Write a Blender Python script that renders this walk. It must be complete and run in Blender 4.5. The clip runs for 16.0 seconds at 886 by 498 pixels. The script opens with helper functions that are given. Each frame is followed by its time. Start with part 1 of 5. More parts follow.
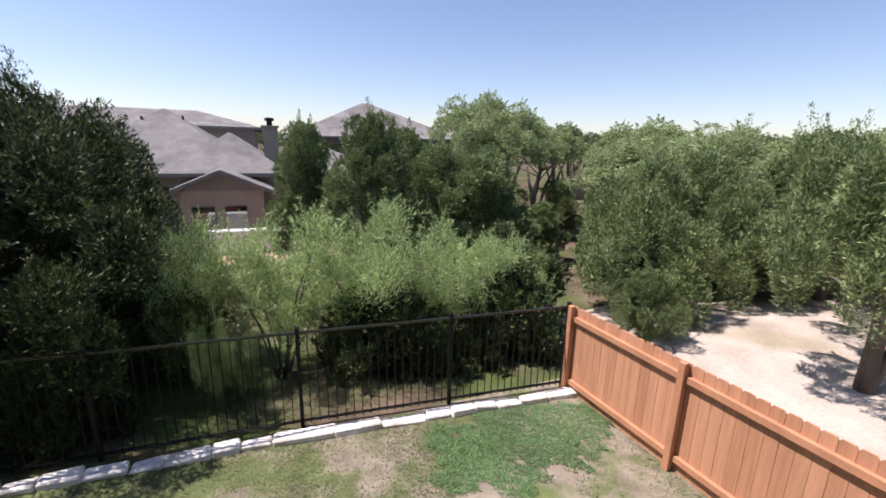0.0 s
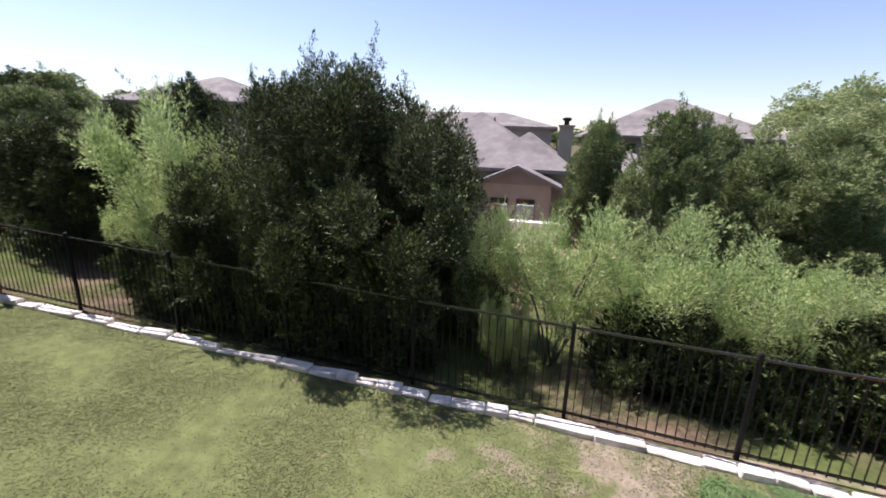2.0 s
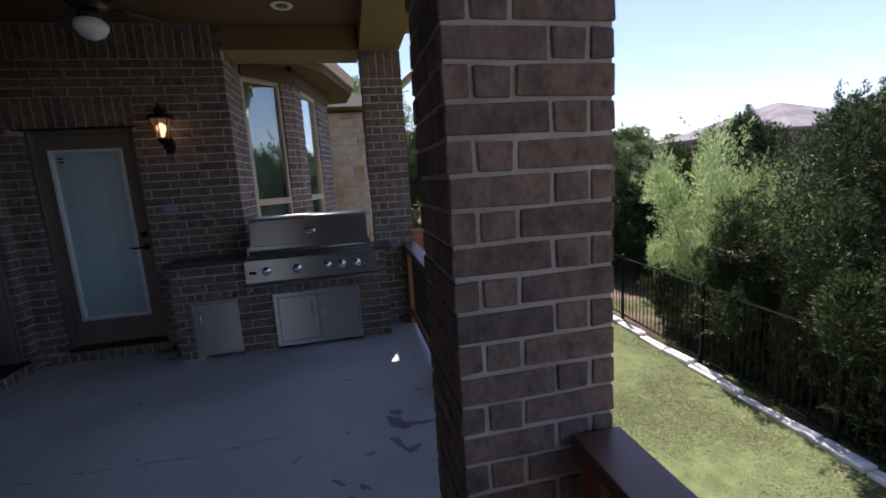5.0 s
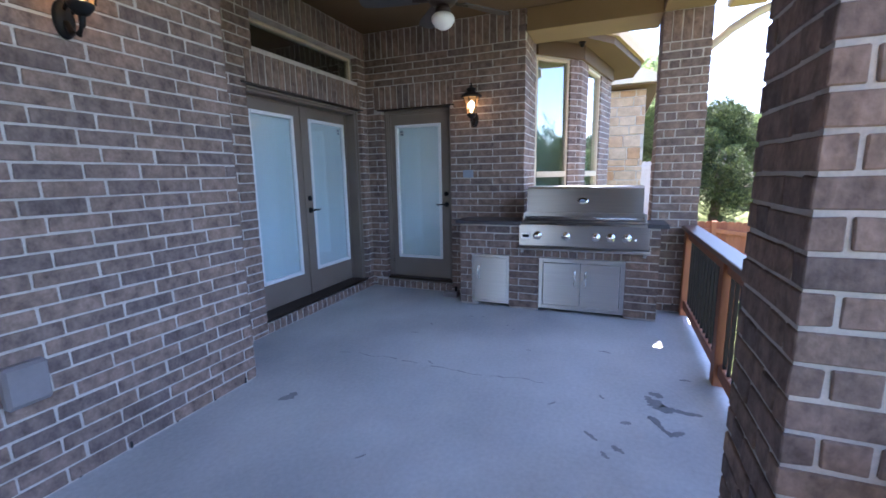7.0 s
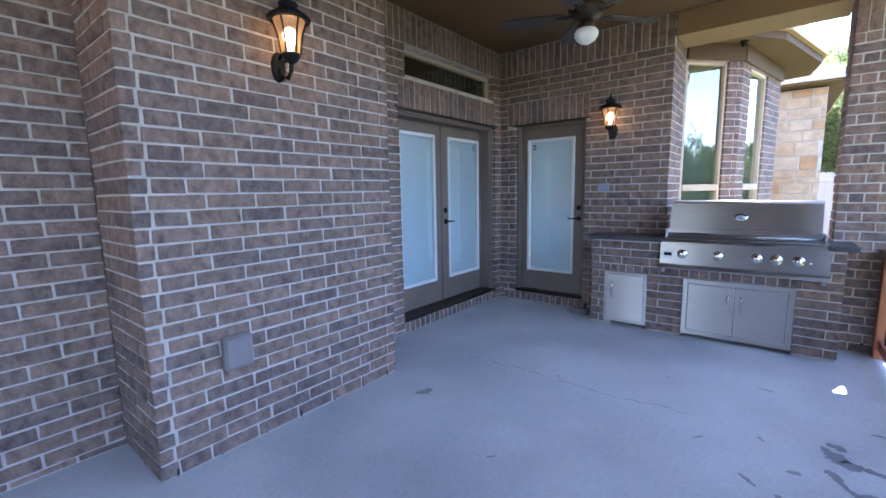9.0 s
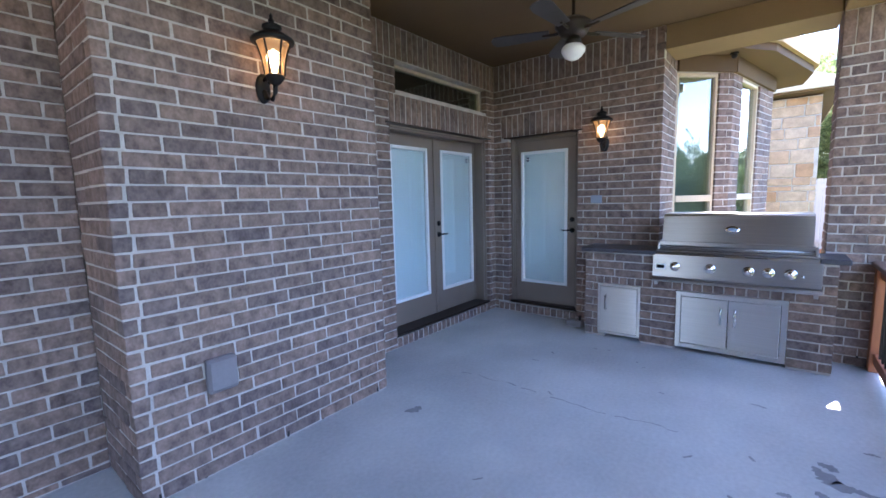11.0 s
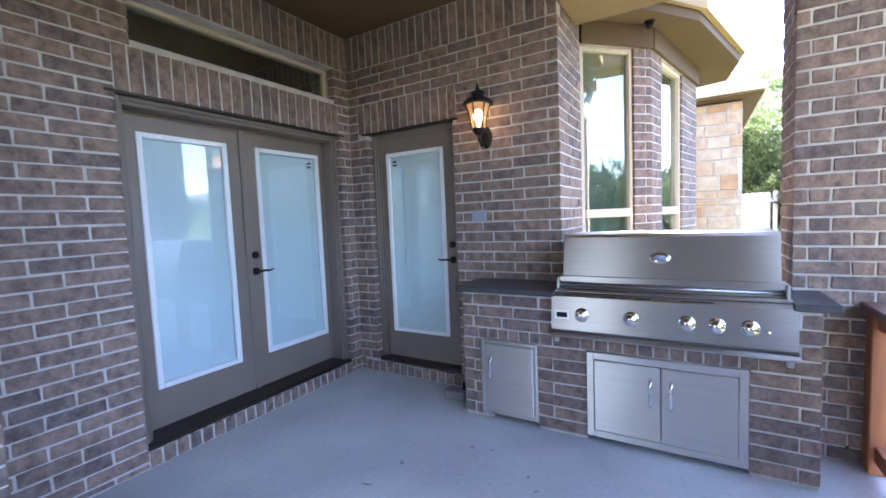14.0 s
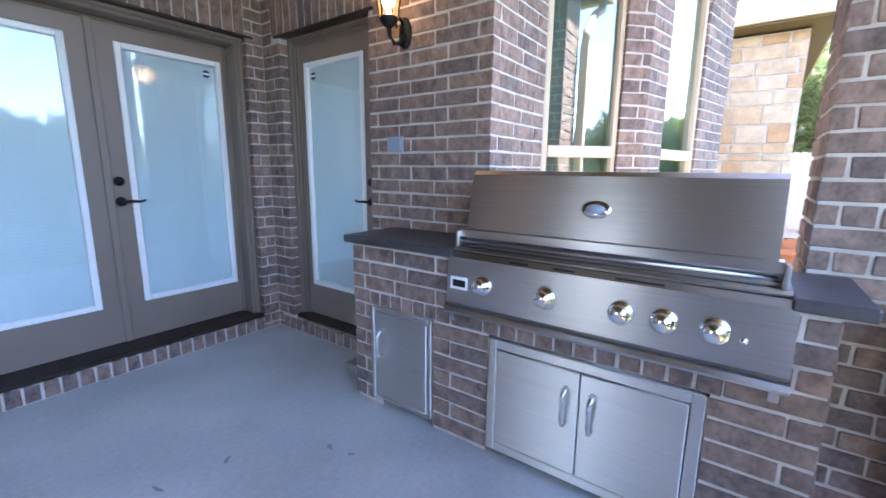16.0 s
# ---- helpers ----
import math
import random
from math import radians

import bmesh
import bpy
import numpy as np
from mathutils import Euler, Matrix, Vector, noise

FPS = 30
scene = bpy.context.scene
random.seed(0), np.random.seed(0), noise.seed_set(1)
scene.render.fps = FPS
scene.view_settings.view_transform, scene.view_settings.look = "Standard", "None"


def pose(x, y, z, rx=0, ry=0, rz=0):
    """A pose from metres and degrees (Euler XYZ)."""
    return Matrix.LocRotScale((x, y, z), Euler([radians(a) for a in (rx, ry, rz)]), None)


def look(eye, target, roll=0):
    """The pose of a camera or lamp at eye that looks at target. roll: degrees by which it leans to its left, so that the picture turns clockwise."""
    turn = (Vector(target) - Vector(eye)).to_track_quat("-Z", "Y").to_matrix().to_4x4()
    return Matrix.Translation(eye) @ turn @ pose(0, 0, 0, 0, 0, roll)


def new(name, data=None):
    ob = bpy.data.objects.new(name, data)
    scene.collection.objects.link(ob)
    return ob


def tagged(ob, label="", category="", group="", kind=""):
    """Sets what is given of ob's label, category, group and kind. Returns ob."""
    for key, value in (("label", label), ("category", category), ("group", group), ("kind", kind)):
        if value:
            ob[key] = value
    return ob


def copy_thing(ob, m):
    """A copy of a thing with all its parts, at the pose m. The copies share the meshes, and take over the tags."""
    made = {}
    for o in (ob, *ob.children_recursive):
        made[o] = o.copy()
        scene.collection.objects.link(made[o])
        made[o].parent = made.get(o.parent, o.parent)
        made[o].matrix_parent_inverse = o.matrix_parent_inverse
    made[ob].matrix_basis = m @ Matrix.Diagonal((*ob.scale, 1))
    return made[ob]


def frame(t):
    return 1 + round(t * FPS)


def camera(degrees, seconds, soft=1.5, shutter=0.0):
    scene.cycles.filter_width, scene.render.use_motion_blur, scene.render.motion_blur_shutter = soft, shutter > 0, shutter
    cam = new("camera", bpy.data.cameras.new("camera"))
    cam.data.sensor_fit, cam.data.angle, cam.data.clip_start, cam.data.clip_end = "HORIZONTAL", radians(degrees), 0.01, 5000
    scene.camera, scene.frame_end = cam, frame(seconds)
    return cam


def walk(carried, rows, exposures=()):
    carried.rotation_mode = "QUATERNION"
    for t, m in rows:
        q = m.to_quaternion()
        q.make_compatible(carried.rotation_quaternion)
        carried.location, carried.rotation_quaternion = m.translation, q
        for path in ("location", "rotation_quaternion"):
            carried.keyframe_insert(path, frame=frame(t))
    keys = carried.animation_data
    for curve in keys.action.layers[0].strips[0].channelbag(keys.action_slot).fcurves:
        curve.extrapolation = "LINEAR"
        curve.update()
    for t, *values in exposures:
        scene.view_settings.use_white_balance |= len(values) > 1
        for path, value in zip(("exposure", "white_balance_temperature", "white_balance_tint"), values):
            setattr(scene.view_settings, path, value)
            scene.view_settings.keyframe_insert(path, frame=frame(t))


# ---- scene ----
cam = camera(92.82, 16.0, soft=1.6, shutter=0.18)
ROWS = [
    (0, (0.065, -0.13, 1.473), (0.805, 1.664, 0.99), 1.4),
    (0.5, (-0.008, -0.148, 1.476), (0.492, 1.723, 0.974), 1.8),
    (1, (-0.088, -0.145, 1.47), (0.106, 1.777, 0.953), 1.7),
    (1.5, (-0.168, -0.177, 1.455), (-0.326, 1.748, 0.934), 1.5),
    (2, (-0.24, -0.213, 1.474), (-0.707, 1.661, 0.952), 1.8),
    (2.5, (-0.276, -0.245, 1.49), (-1.09, 1.515, 1.001), 0.3),
    (3, (-0.268, -0.249, 1.499), (-1.361, 1.367, 1.055), -0.9),
    (3.5, (-0.285, -0.325, 1.53), (-1.624, 1.102, 1.114), -1.4),
    (4, (-0.36, -0.425, 1.532), (-1.95, 0.741, 1.196), -1.4),
    (4.5, (-0.342, -0.506, 1.537), (-2.182, 0.214, 1.226), -4.2),
    (5, (-0.362, -0.56, 1.506), (-2.294, -0.162, 1.175), -3.6),
    (7.5, (-0.182, -0.723, 1.356), (-1.921, -1.655, 1.03), -0.9),
    (8, (-0.134, -0.723, 1.361), (-1.784, -1.811, 1.053), -0.8),
    (8.5, (-0.089, -0.75, 1.359), (-1.65, -1.967, 1.075), -0.8),
    (11, (-0.158, -0.683, 1.43), (-1.713, -1.919, 1.193), -1.5),
    (11.5, (-0.307, -0.723, 1.431), (-1.899, -1.914, 1.211), -1.2),
    (12, (-0.542, -0.799, 1.453), (-2.066, -2.087, 1.308), -3.2),
    (12.5, (-0.82, -0.81, 1.487), (-2.371, -2.073, 1.463), -3.7),
    (13, (-1.167, -0.817, 1.471), (-2.787, -1.988, 1.398), -1.9),
    (13.5, (-1.526, -0.852, 1.43), (-3.19, -1.956, 1.318), -2.0),
    (14, (-1.861, -0.8, 1.372), (-3.568, -1.832, 1.228), -2.4),
    (14.5, (-2.185, -0.72, 1.317), (-3.89, -1.73, 1.043), -0.7),
    (15, (-2.453, -0.635, 1.275), (-4.186, -1.598, 1.013), 0.3),
    (15.5, (-2.69, -0.54, 1.242), (-4.432, -1.473, 0.929), 1.3),
    (16, (-2.918, -0.534, 1.239), (-4.509, -1.689, 0.871), 0.5),
]
EXPOSURES = [(0, 0.72, 6300, 24), (1.5, 0.82, 6350, 26), (2.5, 1.10, 6500, 26), (3.5, 1.20, 6450, 27), (5.0, 1.14, 6200, 28), (5.6, 1.5, 6050, 25), (7.2, 3.5, 5800, 24), (11, 3.75, 5820, 24), (12.5, 3.78, 5950, 24), (13.5, 4.03, 6020, 24), (16, 4.18, 6020, 24)]
walk(cam, [(t, look(eye, target, roll)) for t, eye, target, roll in ROWS], EXPOSURES)

# ---------------- world, sun, exposure ----------------
SUN_DIR = Vector((-0.43, 0.17, 0.887)).normalized()      # towards the sun
world = bpy.data.worlds.new("sky")
scene.world = world
world.use_nodes = True
wn = world.node_tree
sky = wn.nodes.new("ShaderNodeTexSky")
sky.sky_type, sky.sun_disc = "NISHITA", False
sky.sun_elevation = math.asin(SUN_DIR.z)
sky.sun_rotation = math.atan2(SUN_DIR.x, SUN_DIR.y)
sky.air_density, sky.dust_density, sky.ozone_density = 1.0, 0.4, 1.15
wn.links.new(sky.outputs[0], wn.nodes["Background"].inputs[0])
wn.nodes["Background"].inputs[1].default_value = 0.092
sun = new("sun", bpy.data.lights.new("sun", "SUN"))
sun.data.energy, sun.data.angle, sun.data.color = 4.7, radians(0.53), (1.0, 0.95, 0.87)
sun.matrix_world = look((0, 0, 30), (-SUN_DIR.x, -SUN_DIR.y, 30 - SUN_DIR.z))


# ---------------- materials ----------------
def material(name, base, rough=0.7, metal=0.0, vary=0.25, scale=6.0, fine=60.0, bump=0.15, dist=0.004, random_mix=0.0, second=None, second_amount=0.4, spec=0.5, coords="Object", stretch=(1, 1, 1), rand_source="object", grad=None):
    m = bpy.data.materials.new(name)
    m.use_nodes = True
    nt = m.node_tree
    p = nt.nodes["Principled BSDF"]
    p.inputs["Roughness"].default_value, p.inputs["Metallic"].default_value = rough, metal
    p.inputs["Specular IOR Level"].default_value = spec
    if coords == "World":
        co = nt.nodes.new("ShaderNodeNewGeometry").outputs["Position"]
    else:
        co = nt.nodes.new("ShaderNodeTexCoord").outputs["Object"]
    mp = nt.nodes.new("ShaderNodeMapping")
    mp.inputs["Scale"].default_value = stretch
    nt.links.new(co, mp.inputs[0])
    co = mp.outputs[0]
    if coords == "ObjectRandom":
        oi = nt.nodes.new("ShaderNodeObjectInfo")
        mul = nt.nodes.new("ShaderNodeMath")
        mul.operation = "MULTIPLY"
        mul.inputs[1].default_value = 40.0
        nt.links.new(oi.outputs["Random"], mul.inputs[0])
        nt.links.new(mul.outputs[0], mp.inputs["Location"])
    n1, n2 = nt.nodes.new("ShaderNodeTexNoise"), nt.nodes.new("ShaderNodeTexNoise")
    n1.inputs["Scale"].default_value, n1.inputs["Detail"].default_value = scale, 5
    n2.inputs["Scale"].default_value, n2.inputs["Detail"].default_value = fine, 4
    nt.links.new(co, n1.inputs["Vector"])
    nt.links.new(co, n2.inputs["Vector"])
    add = nt.nodes.new("ShaderNodeMath")
    add.operation = "MULTIPLY_ADD"
    nt.links.new(n2.outputs[0], add.inputs[0])
    add.inputs[1].default_value = 0.5
    nt.links.new(n1.outputs[0], add.inputs[2])
    ramp = nt.nodes.new("ShaderNodeMapRange")
    ramp.inputs["From Min"].default_value, ramp.inputs["From Max"].default_value = 0.45, 1.05
    ramp.inputs["To Min"].default_value, ramp.inputs["To Max"].default_value = 1 - vary, 1 + vary
    nt.links.new(add.outputs[0], ramp.inputs[0])
    colour = nt.nodes.new("ShaderNodeVectorMath")
    colour.operation = "SCALE"
    if second is not None:
        mix = nt.nodes.new("ShaderNodeMix")
        mix.data_type = "RGBA"
        mix.inputs["A"].default_value, mix.inputs["B"].default_value = (*base, 1), (*second, 1)
        if random_mix > 0:
            if rand_source == "object":
                src = nt.nodes.new("ShaderNodeObjectInfo").outputs["Random"]
            else:
                src = nt.nodes.new("ShaderNodeNewGeometry").outputs["Random Per Island"]
            pw = nt.nodes.new("ShaderNodeMath")
            pw.operation = "POWER"
            pw.inputs[1].default_value = random_mix
            nt.links.new(src, pw.inputs[0])
            nt.links.new(pw.outputs[0], mix.inputs["Factor"])
        else:
            n3 = nt.nodes.new("ShaderNodeTexNoise")
            n3.inputs["Scale"].default_value, n3.inputs["Detail"].default_value = scale * 0.37, 6
            nt.links.new(co, n3.inputs["Vector"])
            mr = nt.nodes.new("ShaderNodeMapRange")
            mr.inputs["From Min"].default_value, mr.inputs["From Max"].default_value = 0.62 - second_amount * 0.4, 0.74 - second_amount * 0.3
            bare = n3.outputs[0]
            if grad:
                dot, plus = nt.nodes.new("ShaderNodeVectorMath"), nt.nodes.new("ShaderNodeMath")
                dot.operation, dot.inputs[1].default_value = "DOT_PRODUCT", (grad[0], grad[1], 0)
                lim = nt.nodes.new("ShaderNodeClamp")
                lim.inputs["Min"].default_value, lim.inputs["Max"].default_value = -0.25, 0.14
                nt.links.new(co, dot.inputs[0])
                nt.links.new(dot.outputs["Value"], lim.inputs[0])
                nt.links.new(lim.outputs[0], plus.inputs[0])
                nt.links.new(n3.outputs[0], plus.inputs[1])
                bare = plus.outputs[0]
            nt.links.new(bare, mr.inputs[0])
            nt.links.new(mr.outputs[0], mix.inputs["Factor"])
        nt.links.new(mix.outputs["Result"], colour.inputs[0])
    else:
        colour.inputs[0].default_value = base
    nt.links.new(ramp.outputs[0], colour.inputs["Scale"])
    nt.links.new(colour.outputs[0], p.inputs["Base Color"])
    if bump:
        b = nt.nodes.new("ShaderNodeBump")
        b.inputs["Strength"].default_value, b.inputs["Distance"].default_value = bump, dist
        nt.links.new(add.outputs[0], b.inputs["Height"])
        nt.links.new(b.outputs[0], p.inputs["Normal"])
    return m


def leaf_material(name, base, second, power=1.0, rough=0.55, through_light=0.25):
    m = material(name, base, rough, vary=0.35, scale=0.9, fine=9, bump=0, second=second, random_mix=power, rand_source="island", coords="World", spec=0.3)
    nt = m.node_tree
    p = nt.nodes["Principled BSDF"]
    tr = nt.nodes.new("ShaderNodeBsdfTranslucent")
    mix = nt.nodes.new("ShaderNodeMixShader")
    mix.inputs[0].default_value = through_light
    src = p.inputs["Base Color"].links[0].from_socket
    nt.links.new(src, tr.inputs[0])
    nt.links.new(p.outputs[0], mix.inputs[1])
    nt.links.new(tr.outputs[0], mix.inputs[2])
    nt.links.new(mix.outputs[0], nt.nodes["Material Output"].inputs[0])
    return m


def glow(name, colour, strength):
    m = bpy.data.materials.new(name)
    m.use_nodes = True
    p = m.node_tree.nodes["Principled BSDF"]
    p.inputs["Base Color"].default_value = (*colour, 1)
    p.inputs["Emission Color"].default_value = (*colour, 1)
    p.inputs["Emission Strength"].default_value = strength
    return m


M_BRICK = material("brick", (0.250, 0.174, 0.140), 0.88, vary=0.52, scale=20, fine=75, bump=0.9, dist=0.007, random_mix=1.3, second=(0.160, 0.122, 0.112), coords="ObjectRandom", spec=0.25, stretch=(1, 1, 0.75))
M_BRICK_TAN = material("tan_brick", (0.36, 0.24, 0.16), 0.88, vary=0.35, scale=11, fine=70, bump=0.6, dist=0.006, random_mix=1.3, second=(0.2, 0.14, 0.12), coords="ObjectRandom", spec=0.25)
M_MORTAR = material("mortar", (0.50, 0.46, 0.42), 0.95, vary=0.26, scale=9, fine=120, bump=0.5, dist=0.003, spec=0.2)
M_BRICK_PLAIN = material("plain_brown_wall", (0.27, 0.22, 0.185), 0.9, vary=0.2, scale=5, fine=50, bump=0.3)
M_STONE = material("limestone", (0.50, 0.385, 0.28), 0.9, vary=0.28, scale=7, fine=45, bump=0.8, dist=0.012, random_mix=2.2, second=(0.42, 0.25, 0.14), coords="ObjectRandom", spec=0.2)
M_EDGE = material("white_limestone", (0.80, 0.77, 0.71), 0.92, vary=0.25, scale=8, fine=60, bump=0.8, dist=0.012, second=(0.52, 0.48, 0.42), second_amount=0.3, coords="ObjectRandom", spec=0.2)
M_CONCRETE = material("concrete_floor", (0.52, 0.525, 0.51), 0.62, vary=0.2, scale=1.3, fine=40, bump=0.12, dist=0.002, second=(0.40, 0.405, 0.405), second_amount=0.45)
M_STAIN = material("damp_stain", (0.245, 0.245, 0.25), 0.5, vary=0.25, scale=8, fine=60, bump=0.05)
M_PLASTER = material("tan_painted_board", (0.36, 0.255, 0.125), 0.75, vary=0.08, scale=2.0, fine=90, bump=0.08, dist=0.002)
M_BEAM = material("brown_painted_beam", (0.225, 0.150, 0.072), 0.75, vary=0.10, scale=2.0, fine=90, bump=0.08, dist=0.002)
M_RAILTOP = material("glossy_black_rail", (0.011, 0.011, 0.012), 0.24, vary=0.2, scale=12, fine=90, bump=0.05, spec=0.9)
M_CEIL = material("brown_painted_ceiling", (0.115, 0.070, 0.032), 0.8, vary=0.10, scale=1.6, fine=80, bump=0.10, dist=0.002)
M_TRIM = material("taupe_paint", (0.175, 0.138, 0.11), 0.5, vary=0.10, scale=4, fine=120, bump=0.05, dist=0.001)
M_DOOR = material("taupe_door_paint", (0.20, 0.158, 0.128), 0.45, vary=0.08, scale=3, fine=120, bump=0.04, dist=0.001)
M_BEIGE = material("beige_vinyl", (0.58, 0.49, 0.36), 0.5, vary=0.06, scale=5, fine=80, bump=0.03)
M_WHITE = material("white_frame", (0.78, 0.79, 0.80), 0.4, vary=0.04, scale=5, fine=80, bump=0.02)
M_BLIND = material("white_blind", (0.66, 0.72, 0.74), 0.55, vary=0.05, scale=3, fine=60, bump=0.03)
M_BLACK = material("black_metal", (0.008, 0.008, 0.009), 0.55, vary=0.25, scale=12, fine=90, bump=0.1, spec=0.25)
M_BRONZE = material("dark_bronze", (0.028, 0.019, 0.014), 0.45, metal=0.3, vary=0.3, scale=14, fine=90, bump=0.1)
M_STEEL = material("brushed_steel", (0.47, 0.46, 0.455), 0.33, metal=1.0, vary=0.10, scale=3, fine=40, bump=0.05, dist=0.0006, stretch=(3, 1, 90))
M_STEEL_DOOR = material("satin_steel", (0.82, 0.81, 0.79), 0.42, metal=1.0, vary=0.06, scale=2, fine=30, bump=0.05, dist=0.0006, stretch=(2, 1, 60))
for brushed, amount in ((M_STEEL, 0.8), (M_STEEL_DOOR, 0.95)):
    # brushed lengthwise, so that reflections run up and down
    bn = brushed.node_tree
    tg = bn.nodes.new("ShaderNodeTangent")
    tg.direction_type, tg.axis = "RADIAL", "Z"
    bp = bn.nodes["Principled BSDF"]
    bn.links.new(tg.outputs[0], bp.inputs["Tangent"])
    bp.inputs["Anisotropic"].default_value, bp.inputs["Anisotropic Rotation"].default_value = amount, 0.25
M_CHROME = material("polished_chrome", (0.82, 0.82, 0.82), 0.09, metal=1.0, vary=0.03, bump=0)
M_DARK = material("dark_gap", (0.012, 0.012, 0.013), 0.8, vary=0.2, bump=0)
M_SLATE = material("dark_slate", (0.050, 0.048, 0.056), 0.42, vary=0.35, scale=9, fine=60, bump=0.4, dist=0.004)
M_RAILWOOD = material("red_stained_cedar", (0.30, 0.105, 0.045), 0.6, vary=0.28, scale=5, fine=40, bump=0.2, dist=0.003, stretch=(1, 1, 0.15))
M_RAILCAP = material("dark_stained_cedar", (0.125, 0.062, 0.042), 0.40, vary=0.25, scale=5, fine=40, bump=0.15, dist=0.002, stretch=(0.15, 1, 1))
M_FENCE = material("stained_fence_board", (0.51, 0.262, 0.150), 0.7, vary=0.22, scale=3, fine=28, bump=0.25, dist=0.003, stretch=(6, 6, 0.35), second=(0.44, 0.215, 0.118), random_mix=1.6, coords="ObjectRandom", spec=0.25)
# redder boards, darkened so their colour carries the end fence's shade
M_FENCE_RED_SHADED = material("shaded_red_fence_board", (0.30, 0.115, 0.060), 0.7, vary=0.22, scale=3, fine=28, bump=0.25, dist=0.003, stretch=(6, 6, 0.35), second=(0.24, 0.085, 0.045), random_mix=1.6, coords="ObjectRandom", spec=0.25)
M_FENCERAIL = material("stained_fence_rail", (0.46, 0.225, 0.122), 0.65, vary=0.2, scale=3, fine=28, bump=0.25, dist=0.003, spec=0.25)
M_GREYFENCE = material("pale_grey_board", (0.55, 0.54, 0.53), 0.8, vary=0.15, scale=3, fine=30, bump=0.2, stretch=(5, 5, 0.4))
M_LAWN = material("lawn", (0.116, 0.140, 0.056), 0.95, vary=0.34, scale=4.5, fine=38, bump=0.35, dist=0.008, second=(0.235, 0.200, 0.150), second_amount=0.25, spec=0.1, grad=(0.060, 0.012))
M_LUSH = material("lush_turf", (0.080, 0.160, 0.055), 0.95, vary=0.35, scale=3, fine=30, bump=0.9, dist=0.03, spec=0.1)
M_DIRT = material("leaf_litter_ground", (0.125, 0.095, 0.065), 0.97, vary=0.45, scale=1.2, fine=14, bump=0.9, dist=0.05, second=(0.07, 0.09, 0.03), second_amount=0.5, spec=0.1)
M_GRAVEL = material("pale_caliche_ground", (0.44, 0.38, 0.315), 0.97, vary=0.25, scale=1.0, fine=16, bump=0.8, dist=0.04, second=(0.36, 0.31, 0.22), second_amount=0.25, spec=0.1)
M_BLADE = leaf_material("grass_blade", (0.105, 0.138, 0.050), (0.215, 0.218, 0.102), 1.4, 0.8, 0.25)
M_BLADE_LUSH = leaf_material("lush_grass_blade", (0.085, 0.175, 0.060), (0.165, 0.275, 0.110), 1.3, 0.75, 0.25)
M_JUNIPER = leaf_material("juniper_foliage", (0.018, 0.030, 0.011), (0.165, 0.215, 0.072), 2.3, through_light=0.15)
M_CEDAR = leaf_material("cedar_foliage", (0.085, 0.130, 0.047), (0.36, 0.425, 0.180), 1.8, through_light=0.18)
M_OAK = leaf_material("oak_foliage", (0.19, 0.26, 0.10), (0.44, 0.50, 0.25), 1.3, through_light=0.32)
M_WILLOW = leaf_material("pale_willow_foliage", (0.24, 0.345, 0.120), (0.53, 0.63, 0.30), 1.3, through_light=0.42)
M_REDLEAF = leaf_material("red_leaf", (0.28, 0.04, 0.035), (0.42, 0.12, 0.09), 1.2)
M_BLADEFAN = material("grey_brown_blade", (0.045, 0.042, 0.045), 0.5, vary=0.2, scale=6, fine=50, bump=0.1)
M_FAR = leaf_material("far_foliage", (0.12, 0.175, 0.07), (0.21, 0.26, 0.12), 1.2)
M_BARK = material("grey_bark", (0.155, 0.13, 0.11), 0.95, vary=0.4, scale=7, fine=50, bump=1.0, dist=0.02, stretch=(1, 1, 0.25), spec=0.1)
M_SHINGLE = material("weathered_shingle", (0.225, 0.214, 0.203), 0.95, vary=0.22, scale=2.2, fine=22, bump=0.4, dist=0.015, second=(0.170, 0.160, 0.152), second_amount=0.5, spec=0.15)
M_STUCCO = material("tan_stucco", (0.31, 0.265, 0.21), 0.9, vary=0.12, scale=1.5, fine=40, bump=0.2)
M_STUCCO_D = material("taupe_siding", (0.215, 0.19, 0.168), 0.9, vary=0.1, scale=1.5, fine=40, bump=0.2)
M_TERRACOTTA = material("terracotta_paving", (0.42, 0.26, 0.19), 0.9, vary=0.25, scale=2, fine=20, bump=0.3)
M_REDCLOTH = material("faded_red_cloth", (0.42, 0.075, 0.06), 0.85, vary=0.3, scale=4, fine=30, bump=0.3)
M_WARMGLASS = glow("lit_amber_glass", (1.0, 0.66, 0.30), 0.016)
M_WARMGLASS.node_tree.nodes["Principled BSDF"].inputs["Base Color"].default_value = (0.34, 0.20, 0.09, 1)
amber = M_WARMGLASS.node_tree
see, blend = amber.nodes.new("ShaderNodeBsdfTransparent"), amber.nodes.new("ShaderNodeMixShader")
see.inputs[0].default_value, blend.inputs[0].default_value = (1.0, 0.86, 0.62, 1), 0.45
amber.links.new(amber.nodes["Principled BSDF"].outputs[0], blend.inputs[1])
amber.links.new(see.outputs[0], blend.inputs[2])
amber.links.new(blend.outputs[0], amber.nodes["Material Output"].inputs[0])
M_BULB = glow("lit_bulb", (1.0, 0.84, 0.55), 1.7)
M_OPAL = material("opal_glass", (0.80, 0.80, 0.78), 0.25, vary=0.03, bump=0)
M_LABEL = material("dark_blue_sticker", (0.03, 0.035, 0.09), 0.4, vary=0.05, bump=0)
M_GREYPLASTIC = material("grey_plastic", (0.22, 0.20, 0.205), 0.5, vary=0.1, scale=8, fine=80, bump=0.06)
